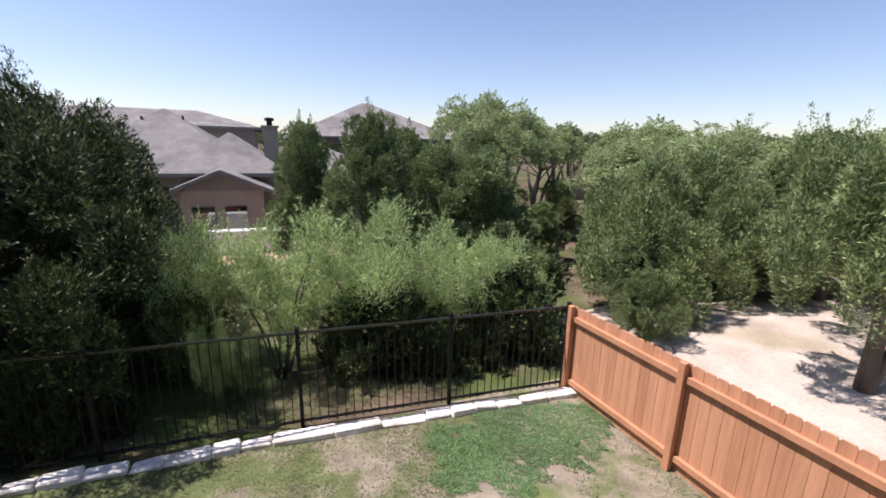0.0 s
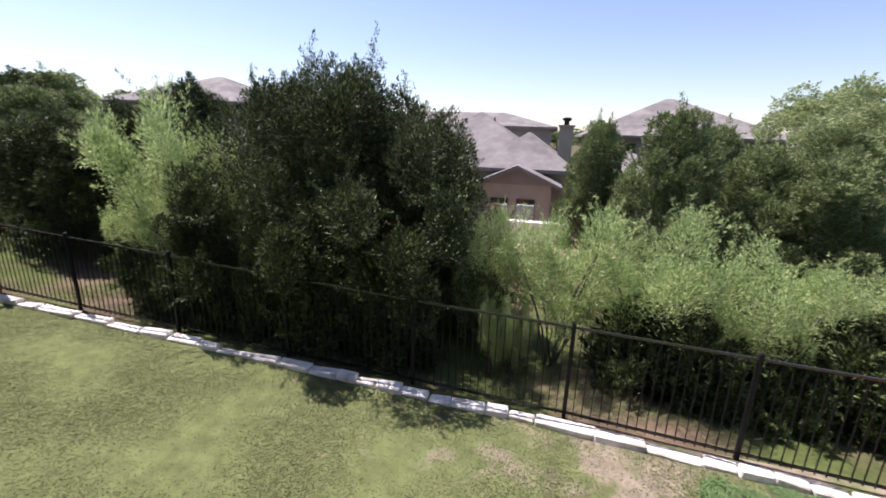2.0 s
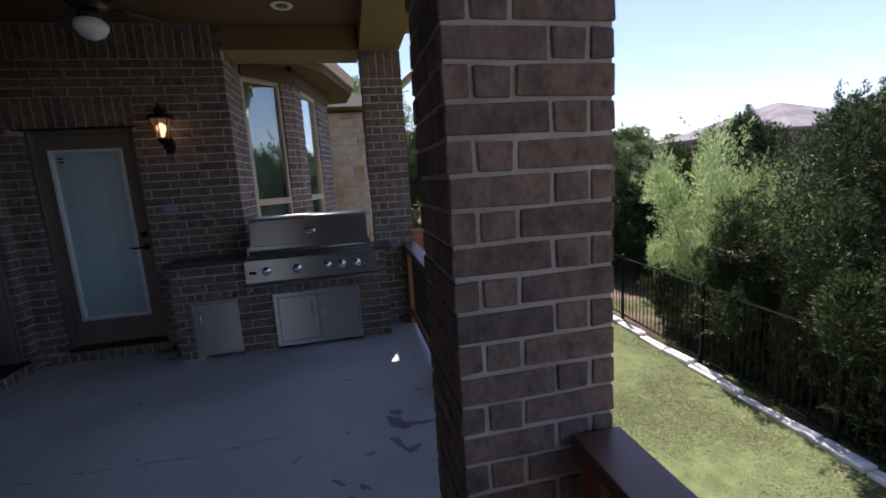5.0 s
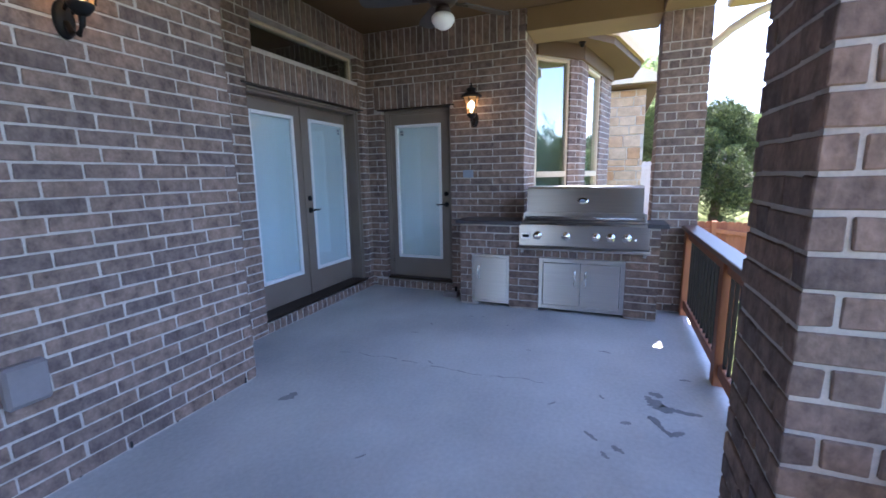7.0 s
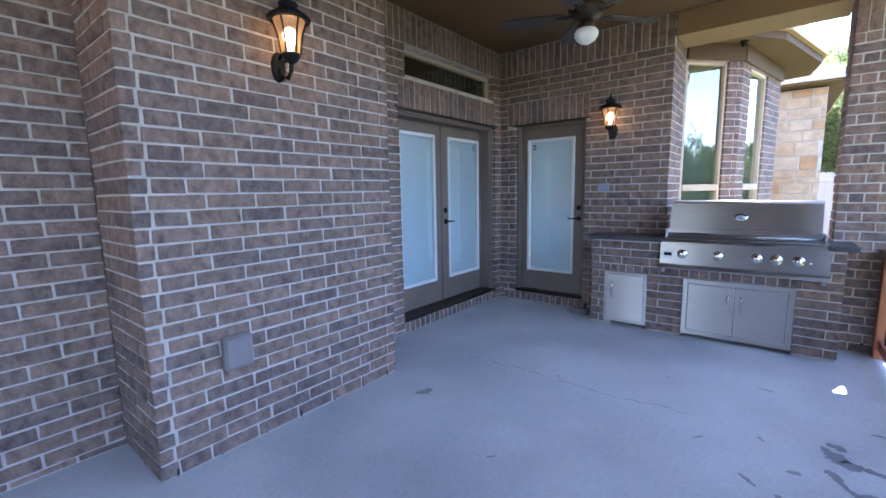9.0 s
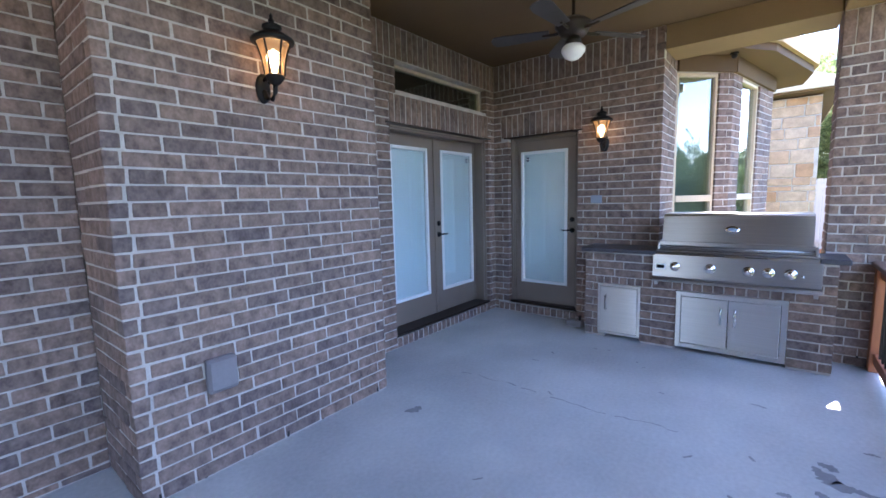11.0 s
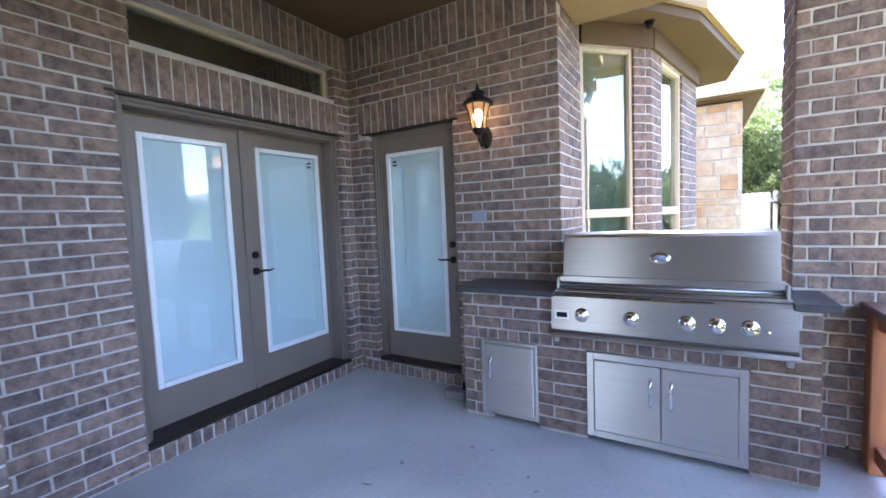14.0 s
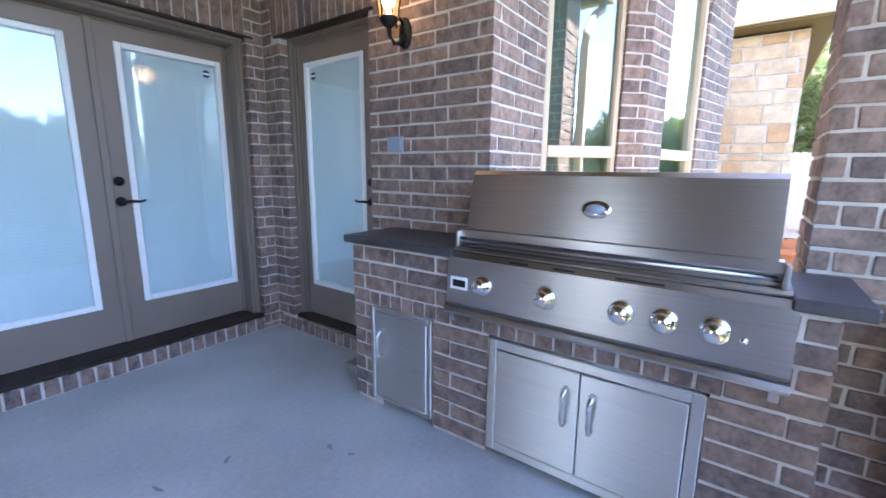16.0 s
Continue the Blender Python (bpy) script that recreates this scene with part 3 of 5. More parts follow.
# ---------------- doors and transom ----------------
def door_leaf(parent, u0, u1, glass_u0, glass_u1, gz0, gz1, z0, z1, handle_u, hinge_u, sticker_u):
    """A leaf in the local frame of its opening, face to -y."""
    body = bmesh.new()
    t0, t1 = 0.0, 0.045
    for args in ((u0, glass_u0, t0, t1, z0, z1), (glass_u1, u1, t0, t1, z0, z1), (glass_u0, glass_u1, t0, t1, z0, gz0), (glass_u0, glass_u1, t0, t1, gz1, z1)):
        add_box(body, *args)
    leaf = part("leaf", body, M_DOOR, parent, "taupe painted door leaf")
    lip = bmesh.new()
    w = 0.035
    for args in ((glass_u0, glass_u0 + w, -.012, .02, gz0, gz1), (glass_u1 - w, glass_u1, -.012, .02, gz0, gz1), (glass_u0 + w, glass_u1 - w, -.012, .02, gz0, gz0 + w), (glass_u0 + w, glass_u1 - w, -.012, .02, gz1 - w, gz1)):
        add_box(lip, *args, 0.005)
    part("glazing_bead", lip, M_WHITE, leaf, "white glazing frame")
    pane = part("pane", box(glass_u0 + w, glass_u1 - w, 0.008, 0.013, gz0 + w, gz1 - w), M_DOORPANE, leaf, "clear glass")
    pane.visible_shadow = False
    slats = bmesh.new()
    n = int((gz1 - gz0) / 0.02)
    for i in range(n):
        z = gz0 + (i + .5) * (gz1 - gz0) / n
        add_box(slats, glass_u0 + w, glass_u1 - w, 0.022, 0.028, z - 0.0099, z + 0.0095)
    part("blind", slats, M_BLIND, leaf, "closed white slatted blind between the panes")
    if sticker_u is not None:
        st = part("sticker", lathe([(.002, .0), (.026, .0002), (.026, .0012), (.002, .0014)], 20, pose(sticker_u, 0.0079, gz1 - .092, 90)), M_LABEL, leaf, "round dark blue sticker")
        part("sticker_band", box(sticker_u - .025, sticker_u + .025, 0.0058, 0.0064, gz1 - .098, gz1 - .086), M_WHITE, leaf, "white band across the sticker")
    if handle_u is not None:
        s = 1 if sticker_u is None or handle_u < sticker_u else -1
        part("deadbolt", lathe([(.005, 0), (.028, .002), (.028, .018), (.012, .03)], 16, pose(handle_u, 0, 1.155, 90)), M_BLACK, leaf, "black deadbolt", True)
        part("rosette", lathe([(.005, 0), (.03, .002), (.028, .016), (.012, .045)], 16, pose(handle_u, 0, 1.03, 90)), M_BLACK, leaf, "black rosette", True)
        lev = bmesh.new()
        tube(lev, [(handle_u, -.045, 1.03), (handle_u + s * .04, -.052, 1.033), (handle_u + s * .085, -.05, 1.028), (handle_u + s * .12, -.046, 1.036)], [.009, .009, .008, .006])
        part("lever", lev, M_BLACK, leaf, "black lever handle", True)
    if hinge_u is not None:
        for z in (0.35, 1.1, 1.85):
            part("hinge", box(hinge_u - .008, hinge_u + .008, -.012, .004, z - .05, z + .05, 0.003), M_BRONZE, leaf)
    return leaf


def door_frame(parent, u0, u1, z0, z1, jamb, deep=0.03):
    for args in ((u0, u0 + jamb, -deep, .09, z0, z1), (u1 - jamb, u1, -deep, .09, z0, z1), (u0 + jamb, u1 - jamb, -deep, .09, z1 - jamb, z1)):
        part("jamb", box(*args, 0.005), M_TRIM, parent)
    for args in ((u0 + jamb, u0 + jamb + .018, -.012, .0, z0, z1 - jamb), (u1 - jamb - .018, u1 - jamb, -.012, .0, z0, z1 - jamb), (u0 + jamb, u1 - jamb, -.012, .0, z1 - jamb - .018, z1 - jamb)):
        part("stop", box(*args), M_TRIM, parent)
    for args in ((u0 + .002, u0 + .034, -deep - .022, -deep - .001, z0 + .03, z1 - .004), (u1 - .034, u1 - .002, -deep - .022, -deep - .001, z0 + .03, z1 - .004), (u0 + .036, u1 - .036, -deep - .022, -deep - .001, z1 - .036, z1 - .004)):
        part("brickmould", box(*args, 0.007), M_TRIM, parent)
    part("threshold", box(u0 + .002, u1 - .002, -deep - .06, .08, z0 + .002, z0 + .032, 0.006), M_BRONZE, parent, "dark metal threshold")

# double door; local u runs towards -x
dd = empty("door_1", pose(DD1, YN - 0.19, 0, 0, 0, 180), label="closed taupe double door with white blinds behind glass", category="door", kind="structure")
W = DD1 - DD0
door_frame(dd, 0, W, SILL, DDT, 0.055, 0.13)
mid = DD1 + 3.81
door_leaf(dd, 0.058, mid - .004, DD1 + 3.125, DD1 + 3.70, 0.375, 1.972, SILL + .034, DDT - .058, None, None, None)
door_leaf(dd, mid + .004, W - .058, DD1 + 3.925, DD1 + 4.55, 0.375, 1.972, SILL + .034, DDT - .058, mid + 0.055, None, DD1 + 4.455)
part("astragal", box(mid - .02, mid + .02, -.018, -.001, SILL + .036, DDT - .06, 0.004), M_DOOR, dd)
sd = empty("door_2", pose(XW - 0.11, SD0, 0, 0, 0, 90), label="closed taupe single door with a white blind behind glass", category="door", kind="structure")
W2 = SD1 - SD0
door_frame(sd, 0, W2, SILL, DDT, 0.045)
door_leaf(sd, 0.048, W2 - .048, 0.12, 0.712, 0.37, 1.965, SILL + .034, DDT - .048, W2 - .095, 0.048, 0.205)
tr = empty("window_transom", pose(TR1, YN - 0.09, 0, 0, 0, 180), label="narrow dark transom window in a beige frame", category="window", kind="structure")
WT = TR1 - TR0
for args in ((0, .03, 0, .06, TRZ0, TRZ1), (WT - .03, WT, 0, .06, TRZ0, TRZ1), (.03, WT - .03, 0, .06, TRZ1 - .03, TRZ1), (.03, WT - .03, 0, .06, TRZ0, TRZ0 + .03)):
    part("window_frame", box(*args, 0.004), M_BEIGE, tr)
part("pane", box(.03, WT - .03, .03, .036, TRZ0 + .03, TRZ1 - .03), M_PANE, tr).visible_shadow = False
part("backing", box(.03, WT - .03, .15, .16, TRZ0 - .1, TRZ1 + .1), M_DARK, tr, "dark room behind")
# dark strips paint the shadow gaps above the recessed door frames
lint = part("trim_lintel", box(DD0 - .05, DD1 + .05, YN - .10, YN + .012, DDT - .012, DDT + .002), M_BRONZE, None)
tagged(lint, "lintel strip over the double door, darkened to paint the shadow gap", "lintel", kind="structure")
lint2 = part("trim_lintel", box(XW - .10, XW + .012, SD0 - .05, SD1 + .05, DDT - .012, DDT + .002), M_BRONZE, None)
tagged(lint2, "lintel strip over the single door, darkened to paint the shadow gap", "lintel", kind="structure")


# ---------------- grill counter ----------------
CX, CY0, CY1, CT = -4.405, -2.20, -0.295, 0.865
AC = (-2.065, -1.67, 0.04, 0.547)       # small access door
AD = (-1.365, -0.575, 0.035, 0.547)    # double access door
counter = brick_wall("grill_counter", (CX, CY0), 90, CY1 - CY0, 0, CT, 0.36, corner=(1, 1), first=0.0136,
                     holes=[(CY0 * -1 + AC[0], AC[1] - CY0, 0.0, AC[3]), (AD[0] - CY0, AD[1] - CY0, 0.0, AD[3]), (-1.54 - CY0, -0.41 - CY0, .66, 2)],
                     soldiers=[(AC[0] - CY0 - .02, AC[1] - CY0 + .02, AC[3], AC[3] + COURSE), (AD[0] - CY0 - .04, AD[1] - CY0 + .04, AD[3], AD[3] + COURSE)],
                     label="brown brick outdoor kitchen counter with steel access doors")
counter["category"], counter["kind"] = "counter", "structure"
counter_l = brick_wall("grill_counter_end", (XW + 0.002, CY0), 0, CX - XW - 0.002, 0, CT, 0.2, corner=(0, 1), parity=1, first=0.0136, label="brick end of the outdoor kitchen counter")
counter_r = brick_wall("grill_counter_end", (CX, CY1), 180, CX + 4.77, 0, CT, 0.05, corner=(1, 0), parity=1, first=0.0136, label="brick end of the outdoor kitchen counter")
core = part("counter_core", box(-5.12, -4.77, -1.59, -0.36, 0, CT - .2), M_MORTAR, None)
tagged(core, "masonry core behind the grill", "counter", kind="structure")
top_l = part("countertop", box(XW + .002, CX + .035, CY0 - .035, -1.545, CT + .002, CT + .04, 0.006), M_SLATE, None)
tagged(top_l, "dark slate countertop beside the grill", "countertop")
top_r = part("countertop", box(-4.77, CX + .035, -0.41, CY1 + .06, CT + .002, CT + .04, 0.006), M_SLATE, None)
tagged(top_r, "dark slate countertop between grill and column", "countertop")
ledge = part("countertop", box(-5.12, -4.96, -1.58, YR0 - .005, CT - .05, CT - .01, 0.006), M_SLATE, None)
tagged(ledge, "dark slate ledge behind the grill", "countertop")


def access_door(name, a, leaves, label, f=0.04):
    ob = empty(name, pose(CX, 0, 0), label=label, category="access door")
    y0, y1, z0, z1 = a
    bm = bmesh.new()
    for args in ((-.05, .012, y0, y0 + f, z0, z1), (-.05, .012, y1 - f, y1, z0, z1), (-.05, .012, y0 + f, y1 - f, z0, z0 + f), (-.05, .012, y0 + f, y1 - f, z1 - f, z1)):
        add_box(bm, *args, 0.003)
    part("frame", bm, M_STEEL_DOOR, ob)
    part("backing", box(-.06, -.045, y0 + .01, y1 - .01, z0 + .01, z1 - .01), M_DARK, ob)
    for l0, l1, hy in leaves:
        leaf = part("door", box(-.012, .016, l0, l1, z0 + f + .004, z1 - f - .004, 0.004), M_STEEL_DOOR, ob, "satin steel door leaf")
        bm = bmesh.new()
        zc = (z0 + z1) / 2 + 0.07
        tube(bm, [(.014, hy, zc - .07), (.042, hy, zc - .068), (.054, hy, zc - .04), (.054, hy, zc + .04), (.042, hy, zc + .068), (.014, hy, zc + .07)], [.011, .011, .010, .010, .011, .011])
        part("handle", bm, M_CHROME, leaf, "chrome bow handle", True)
    return ob

access_door("access_door", AC, [(AC[0] + .026, AC[1] - .026, AC[0] + .085)], "small brushed steel access door in the brick counter", 0.022)
my = (AD[0] + AD[1]) / 2
access_door("access_door", AD, [(AD[0] + .044, my - .002, my - .05), (my + .002, AD[1] - .044, my + .05)], "double brushed steel access door in the brick counter")

# the built-in grill
grill = empty("gas_grill", pose(CX, -0.975, 0.66), label="built-in brushed stainless steel gas grill with closed hood and five knobs", category="grill")
GW = 0.585
part("control_panel", prism([(-.30, 0.0), (.030, 0.0), (.048, .018), (.030, .215), (.012, .235), (-.30, .235)], "y", -GW, GW), M_STEEL, grill)
# prism along y takes (x, z)
part("drip_lip", prism([(.03, -.028), (.056, -.028), (.06, -.018), (.052, -.002), (.03, -.002)], "y", -GW - .004, GW + .004), M_STEEL, grill)
for s in (-1, 1):
    part("foot", box(.02, .05, s * (GW - .03) - .014, s * (GW - .03) + .014, -.062, -.029, .003), M_STEEL, grill)
for i, z in enumerate((.24, .262, .284)):
    part("front_trim", prism([(-.30, z), (.012 - .014 * i, z), (.018 - .014 * i, z + .008), (.010 - .014 * i, z + .019), (-.30, z + .019)], "y", -GW + .02 * (i + 1), GW - .02 * (i + 1)), M_STEEL, grill)
# near-black strips paint the shade between the stepped trims
for z in (.236, .2575, .2795):
    part("shadow_gap", box(-.30, -.004, -GW + .04, GW - .04, z, z + .006), M_DARK, grill)
part("panel_crease", box(.02, .0452, -GW + .01, GW - .01, .031, .0345), M_DARK, grill)
part("firebox", box(-.55, -.02, -GW + .05, GW - .05, -.02, .262), M_STEEL, grill)
HW = 0.525
hood = part("hood", prism([(-.58, .305), (-.022, .305), (-.018, .33), (-.062, .562), (-.085, .578), (-.50, .578), (-.58, .50)], "y", -HW, HW), M_STEEL, grill, "brushed steel hood")
part("hood_lip", prism([(-.03, .300), (.004, .300), (.006, .304), (.002, .334), (-.03, .338)], "y", -HW - .012, HW + .012), M_STEEL, hood, "polished lower lip")
bm = bmesh.new()
tube(bm, [(.012, -HW - .02, .287), (.012, HW + .02, .287)], [.006, .006], 10)
part("rotisserie_bar", bm, M_STEEL, grill, "", True)
for s in (-1, 1):
    part("bracket", box(-.03, .03, s * (HW + .02) - .008, s * (HW + .02) + .008, .262, .33, .004), M_STEEL, grill)
bm = lathe([(.002, 0), (.055, .001), (.055, .006), (.045, .011), (.002, .012)], 28, pose(-.046, 0.0, .445, 0, 76, 0) @ Matrix.Diagonal((.62, 1, 1, 1)))
badge = part("badge", bm, M_CHROME, hood, "oval chrome badge", True)
bm = lathe([(.002, .0), (.034, .001), (.033, .0145), (.002, .015)], 24, pose(-.046, 0.0, .445, 0, 76, 0) @ Matrix.Diagonal((.5, 1, 1, 1)))
part("badge_field", bm, M_BLUEPLASTIC, badge, "blue oval field", True)
for y in (-.405, -.138, .130, .260, .398):
    m = pose(.0425, y, .113, 0, 85, 0)
    part("knob", lathe([(.042, 0), (.042, .006), (.036, .010), (.031, .012), (.029, .040), (.024, .046), (.002, .047)], 24, m), M_CHROME, grill, "chrome knob", True)
part("igniter", lathe([(.012, 0), (.012, .006), (.006, .012), (.002, .0125)], 14, pose(.045, .47, .10, 0, 85, 0)), M_CHROME, grill, "", True)
part("maker_plate", box(.0405, .0435, -.565, -.478, .080, .135), M_WHITE, grill, "pale maker plate")
part("maker_mark", box(.0436, .0442, -.553, -.49, .092, .122), M_BLACK, grill, "dark mark on the plate")
for y0, y1 in ((-.30, -.22), (-.12, -.04), (.10, .25)):
    part("vent_slot", box(-.01, .0245, y0, y1, .2195, .2262), M_DARK, grill)


# ---------------- wall lanterns ----------------
def lantern(m):
    ob = empty("wall_lantern", m, label="lit black wall lantern with curved amber glass panels", category="wall lamp", group="porch lanterns")
    part("backplate", lathe([(.002, 0), (.055, .001), (.055, .012), (.038, .022), (.002, .024)], 20, pose(0, 0, .09, 90) @ Matrix.Diagonal((.75, 1.45, 1, 1))), M_BLACK, ob, "", True)
    bm = bmesh.new()
    tube(bm, [(0, -.02, .075), (0, -.05, .03), (0, -.095, .02), (0, -.128, .05), (0, -.135, .10)], [.014, .015, .013, .012, .014], 10)
    part("arm", bm, M_BLACK, ob, "", True)
    bm = bmesh.new()
    tube(bm, [(0, -.02, .13), (0, -.05, .155), (0, -.08, .13), (0, -.075, .10)], [.008, .008, .007, .005], 8)
    part("scroll", bm, M_BLACK, ob, "", True)
    c = pose(0, -.135, 0)
    part("cup", lathe([(.012, .085), (.028, .095), (.045, .118), (.05, .13), (.046, .136)], 16, c), M_BLACK, ob, "", True)
    prof = [(.048, .137), (.052, .18), (.060, .23), (.074, .275), (.082, .30)]
    gl = lathe(prof, 16, c)
    g = part("glass", gl, M_WARMGLASS, ob, "glowing amber seeded glass", True)
    for k in range(6):
        a = math.pi / 6 + k * math.pi / 3
        bm = bmesh.new()
        tube(bm, [(r * 1.03 * math.cos(a), -.135 + r * 1.03 * math.sin(a), z) for r, z in prof], [.0055] * 5, 5)
        part("rib", bm, M_BLACK, ob)
    part("bulb", lathe([(.012, .15), (.016, .175), (.034, .205), (.038, .23), (.028, .255), (.004, .27)], 14, pose(0, -.135, 0)), M_BULB, ob, "bright bulb", True)
    part("roof_cap", lathe([(.075, .300), (.108, .302), (.112, .312), (.104, .322), (.07, .345), (.045, .352), (.042, .372), (.05, .376), (.05, .386), (.028, .398), (.014, .404), (.016, .416), (.008, .425), (.011, .436), (.002, .452)], 20, c), M_BLACK, ob, "black tiered cap with a finial", True)
    return ob

lamp_a = lantern(pose(-1.455, PY, 1.97, 0, 0, 180))
lamp_b = copy_thing(lamp_a, pose(XW, -2.14, 1.868, 0, 0, 90))
for nm, loc in (("lantern_light", (-1.455, PY + .135, 2.20)), ("lantern_light", (XW + .135, -2.14, 2.09))):
    l = new(nm, bpy.data.lights.new(nm, "POINT"))
    l.data.energy, l.data.color, l.data.shadow_soft_size = 0.15, (1.0, 0.62, 0.28), 0.09
    l.location = loc

# ---------------- ceiling fan ----------------
fan = empty("ceiling_fan", pose(-3.285, -1.912, 0), label="dark bronze ceiling fan with five blades and an opal light bowl", category="ceiling fan")
part("canopy", lathe([(.002, 2.90), (.03, 2.905), (.062, 2.96), (.065, 2.999)], 20), M_BRONZE, fan, "", True)
part("downrod", lathe([(.012, 2.70), (.012, 2.93)], 10), M_BRONZE, fan)
part("motor", lathe([(.04, 2.565), (.085, 2.575), (.105, 2.60), (.112, 2.62), (.128, 2.635), (.13, 2.655), (.10, 2.675), (.075, 2.69), (.03, 2.71), (.015, 2.715)], 28), M_BRONZE, fan, "turned bronze motor housing", True)
part("switch_cup", lathe([(.05, 2.515), (.058, 2.53), (.045, 2.566)], 20), M_BRONZE, fan, "", True)
part("light_bowl", lathe([(.004, 2.405), (.03, 2.410), (.062, 2.43), (.082, 2.46), (.085, 2.485), (.072, 2.505), (.058, 2.514)], 24), M_OPAL, fan, "white opal glass bowl", True)
blade_poly = [(.17, -.045), (.50, -.068), (.575, -.06), (.60, -.025), (.60, .025), (.575, .06), (.50, .068), (.17, .045)]
for k in range(5):
    m = pose(0, 0, 2.612, 0, 0, 72 * k) @ pose(0, 0, 0, 11)
    part("blade", prism(blade_poly, "z", -.004, .004, m), M_BLADEFAN, fan, "dark grey-brown fan blade")
    bm = bmesh.new()
    tube(bm, [(.09, 0, -.005), (.14, 0, -.012), (.22, 0, -.008)], [.013, .011, .009], 6)
    bmesh.ops.transform(bm, matrix=m, verts=bm.verts)
    part("blade_iron", bm, M_BRONZE, fan)

can = empty("recessed_light", pose(-4.33, -0.98, CEIL), label="white recessed ceiling light, switched off", category="ceiling light")
part("trim_ring", lathe([(.055, -.004), (.085, -.008), (.09, -.001)], 28), M_WHITE, can, "", True)
part("reflector", lathe([(.052, -.005), (.03, -.0035), (.002, -.003)], 24), M_GREYPLASTIC, can, "", True)

dome = empty("soffit_light", pose(-5.75, -1.128, BEAM + .10), label="small black round light under the bay soffit", category="outdoor light")
part("base", lathe([(.002, -.014), (.04, -.013), (.042, -.001)], 18), M_BLACK, dome, "", True)
part("globe", lathe([(.002, -.06), (.018, -.055), (.028, -.038), (.030, -.015)], 18), M_BLACK, dome, "dark round cover", True)

# ---------------- small fixtures ----------------
oc = empty("outlet_cover", pose(-1.095, PY, 0.545, 0, 0, 180), label="grey weatherproof outlet cover on the brick pier", category="outlet cover")
part("box", box(-.075, .075, -.045, .0, -.09, .09, .008), M_GREYPLASTIC, oc)
part("lid", box(-.07, .07, -.058, -.0455, -.075, .085, .006), M_GREYPLASTIC, oc)
oc2 = empty("outlet_cover", pose(XW, -2.222, 1.381, 0, 0, 90), label="small blue-grey outlet plate on the brick wall", category="outlet cover")
part("plate", box(-.06, .06, -.014, .0, -.042, .042, .005), M_BLUEPLASTIC, oc2)
part("cover_flap", box(-.05, .05, -.02, -.0145, -.034, .034, .004), M_BLUEPLASTIC, oc2)
ds = empty("gas_stub", pose(-4.60, -2.38, 0), label="small grey metal block on the floor by the counter", category="fitting")
part("block", box(-.05, .05, -.085, .085, 0, .06, .008), M_GREYPLASTIC, ds)
part("pipe", lathe([(.014, .02), (.014, .11)], 10, pose(-.02, .05, 0)), M_BLACK, ds, "", True)

# ---------------- railing ----------------
def railing(x0, x1, posts):
    r = empty("railing", pose(0, -0.02, 0), label="red-stained cedar porch railing with black metal balusters", category="railing", kind="structure")
    part("cap", box(x0, x1, -.068, .068, .825, .863, .006), M_RAILCAP, r, "dark weathered cap board")
    part("top_rail", box(x0, x1, -.022, .022, .740, .824, .004), M_RAILWOOD, r)
    part("bottom_rail", box(x0, x1, -.022, .022, .07, .15, .004), M_RAILWOOD, r)
    for x in posts:
        part("post", box(x - .045, x + .045, -.045, .045, 0, .8235, .005), M_RAILWOOD, r)
    n = int((x1 - x0) / 0.105)
    for i in range(1, n):
        x = x0 + (x1 - x0) * i / n
        if all(abs(x - p) > .06 for p in posts):
            part("baluster", box(x - .010, x + .010, -.010, .010, .15, .741), M_BLACK, r)
    return r

railing(-4.77, -1.64, [-4.72, -3.25, -1.69])
railing(-1.235, 2.54, [-1.185, 0.6, 2.49])

# damp stains on the slab
def stain(strokes, seed, z=0.0014):
    """Strokes of (x, y, half-width) points, with ragged edges."""
    rnd = random.Random(seed)
    bm = bmesh.new()
    for n, s in enumerate(strokes):
        pts = []
        for (xa, ya, wa), (xb, yb, wb) in zip(s, s[1:]):
            for k in range(6):
                f = k / 6
                pts.append((xa + (xb - xa) * f, ya + (yb - ya) * f, wa + (wb - wa) * f))
        pts.append(s[-1])
        row = []
        for i, (x, y, w) in enumerate(pts):
            x2, y2, _ = pts[min(i + 1, len(pts) - 1)]
            x1, y1, _ = pts[max(i - 1, 0)]
            d = Vector((x2 - x1, y2 - y1)).normalized()
            e = 0.15 if i in (0, len(pts) - 1) else 1
            wl, wr = w * e * rnd.uniform(.5, 1.3), w * e * rnd.uniform(.5, 1.3)
            row.append((bm.verts.new((x - d.y * wl, y + d.x * wl, z + n * .0003)), bm.verts.new((x + d.y * wr, y - d.x * wr, z + n * .0003))))
        for (a, b), (c, e) in zip(row, row[1:]):
            bm.faces.new((a, b, e, c))
    ob = part("stain", bm, M_STAIN, None)
    return tagged(ob, "dark damp stain on the concrete floor", "stain", kind="structure")

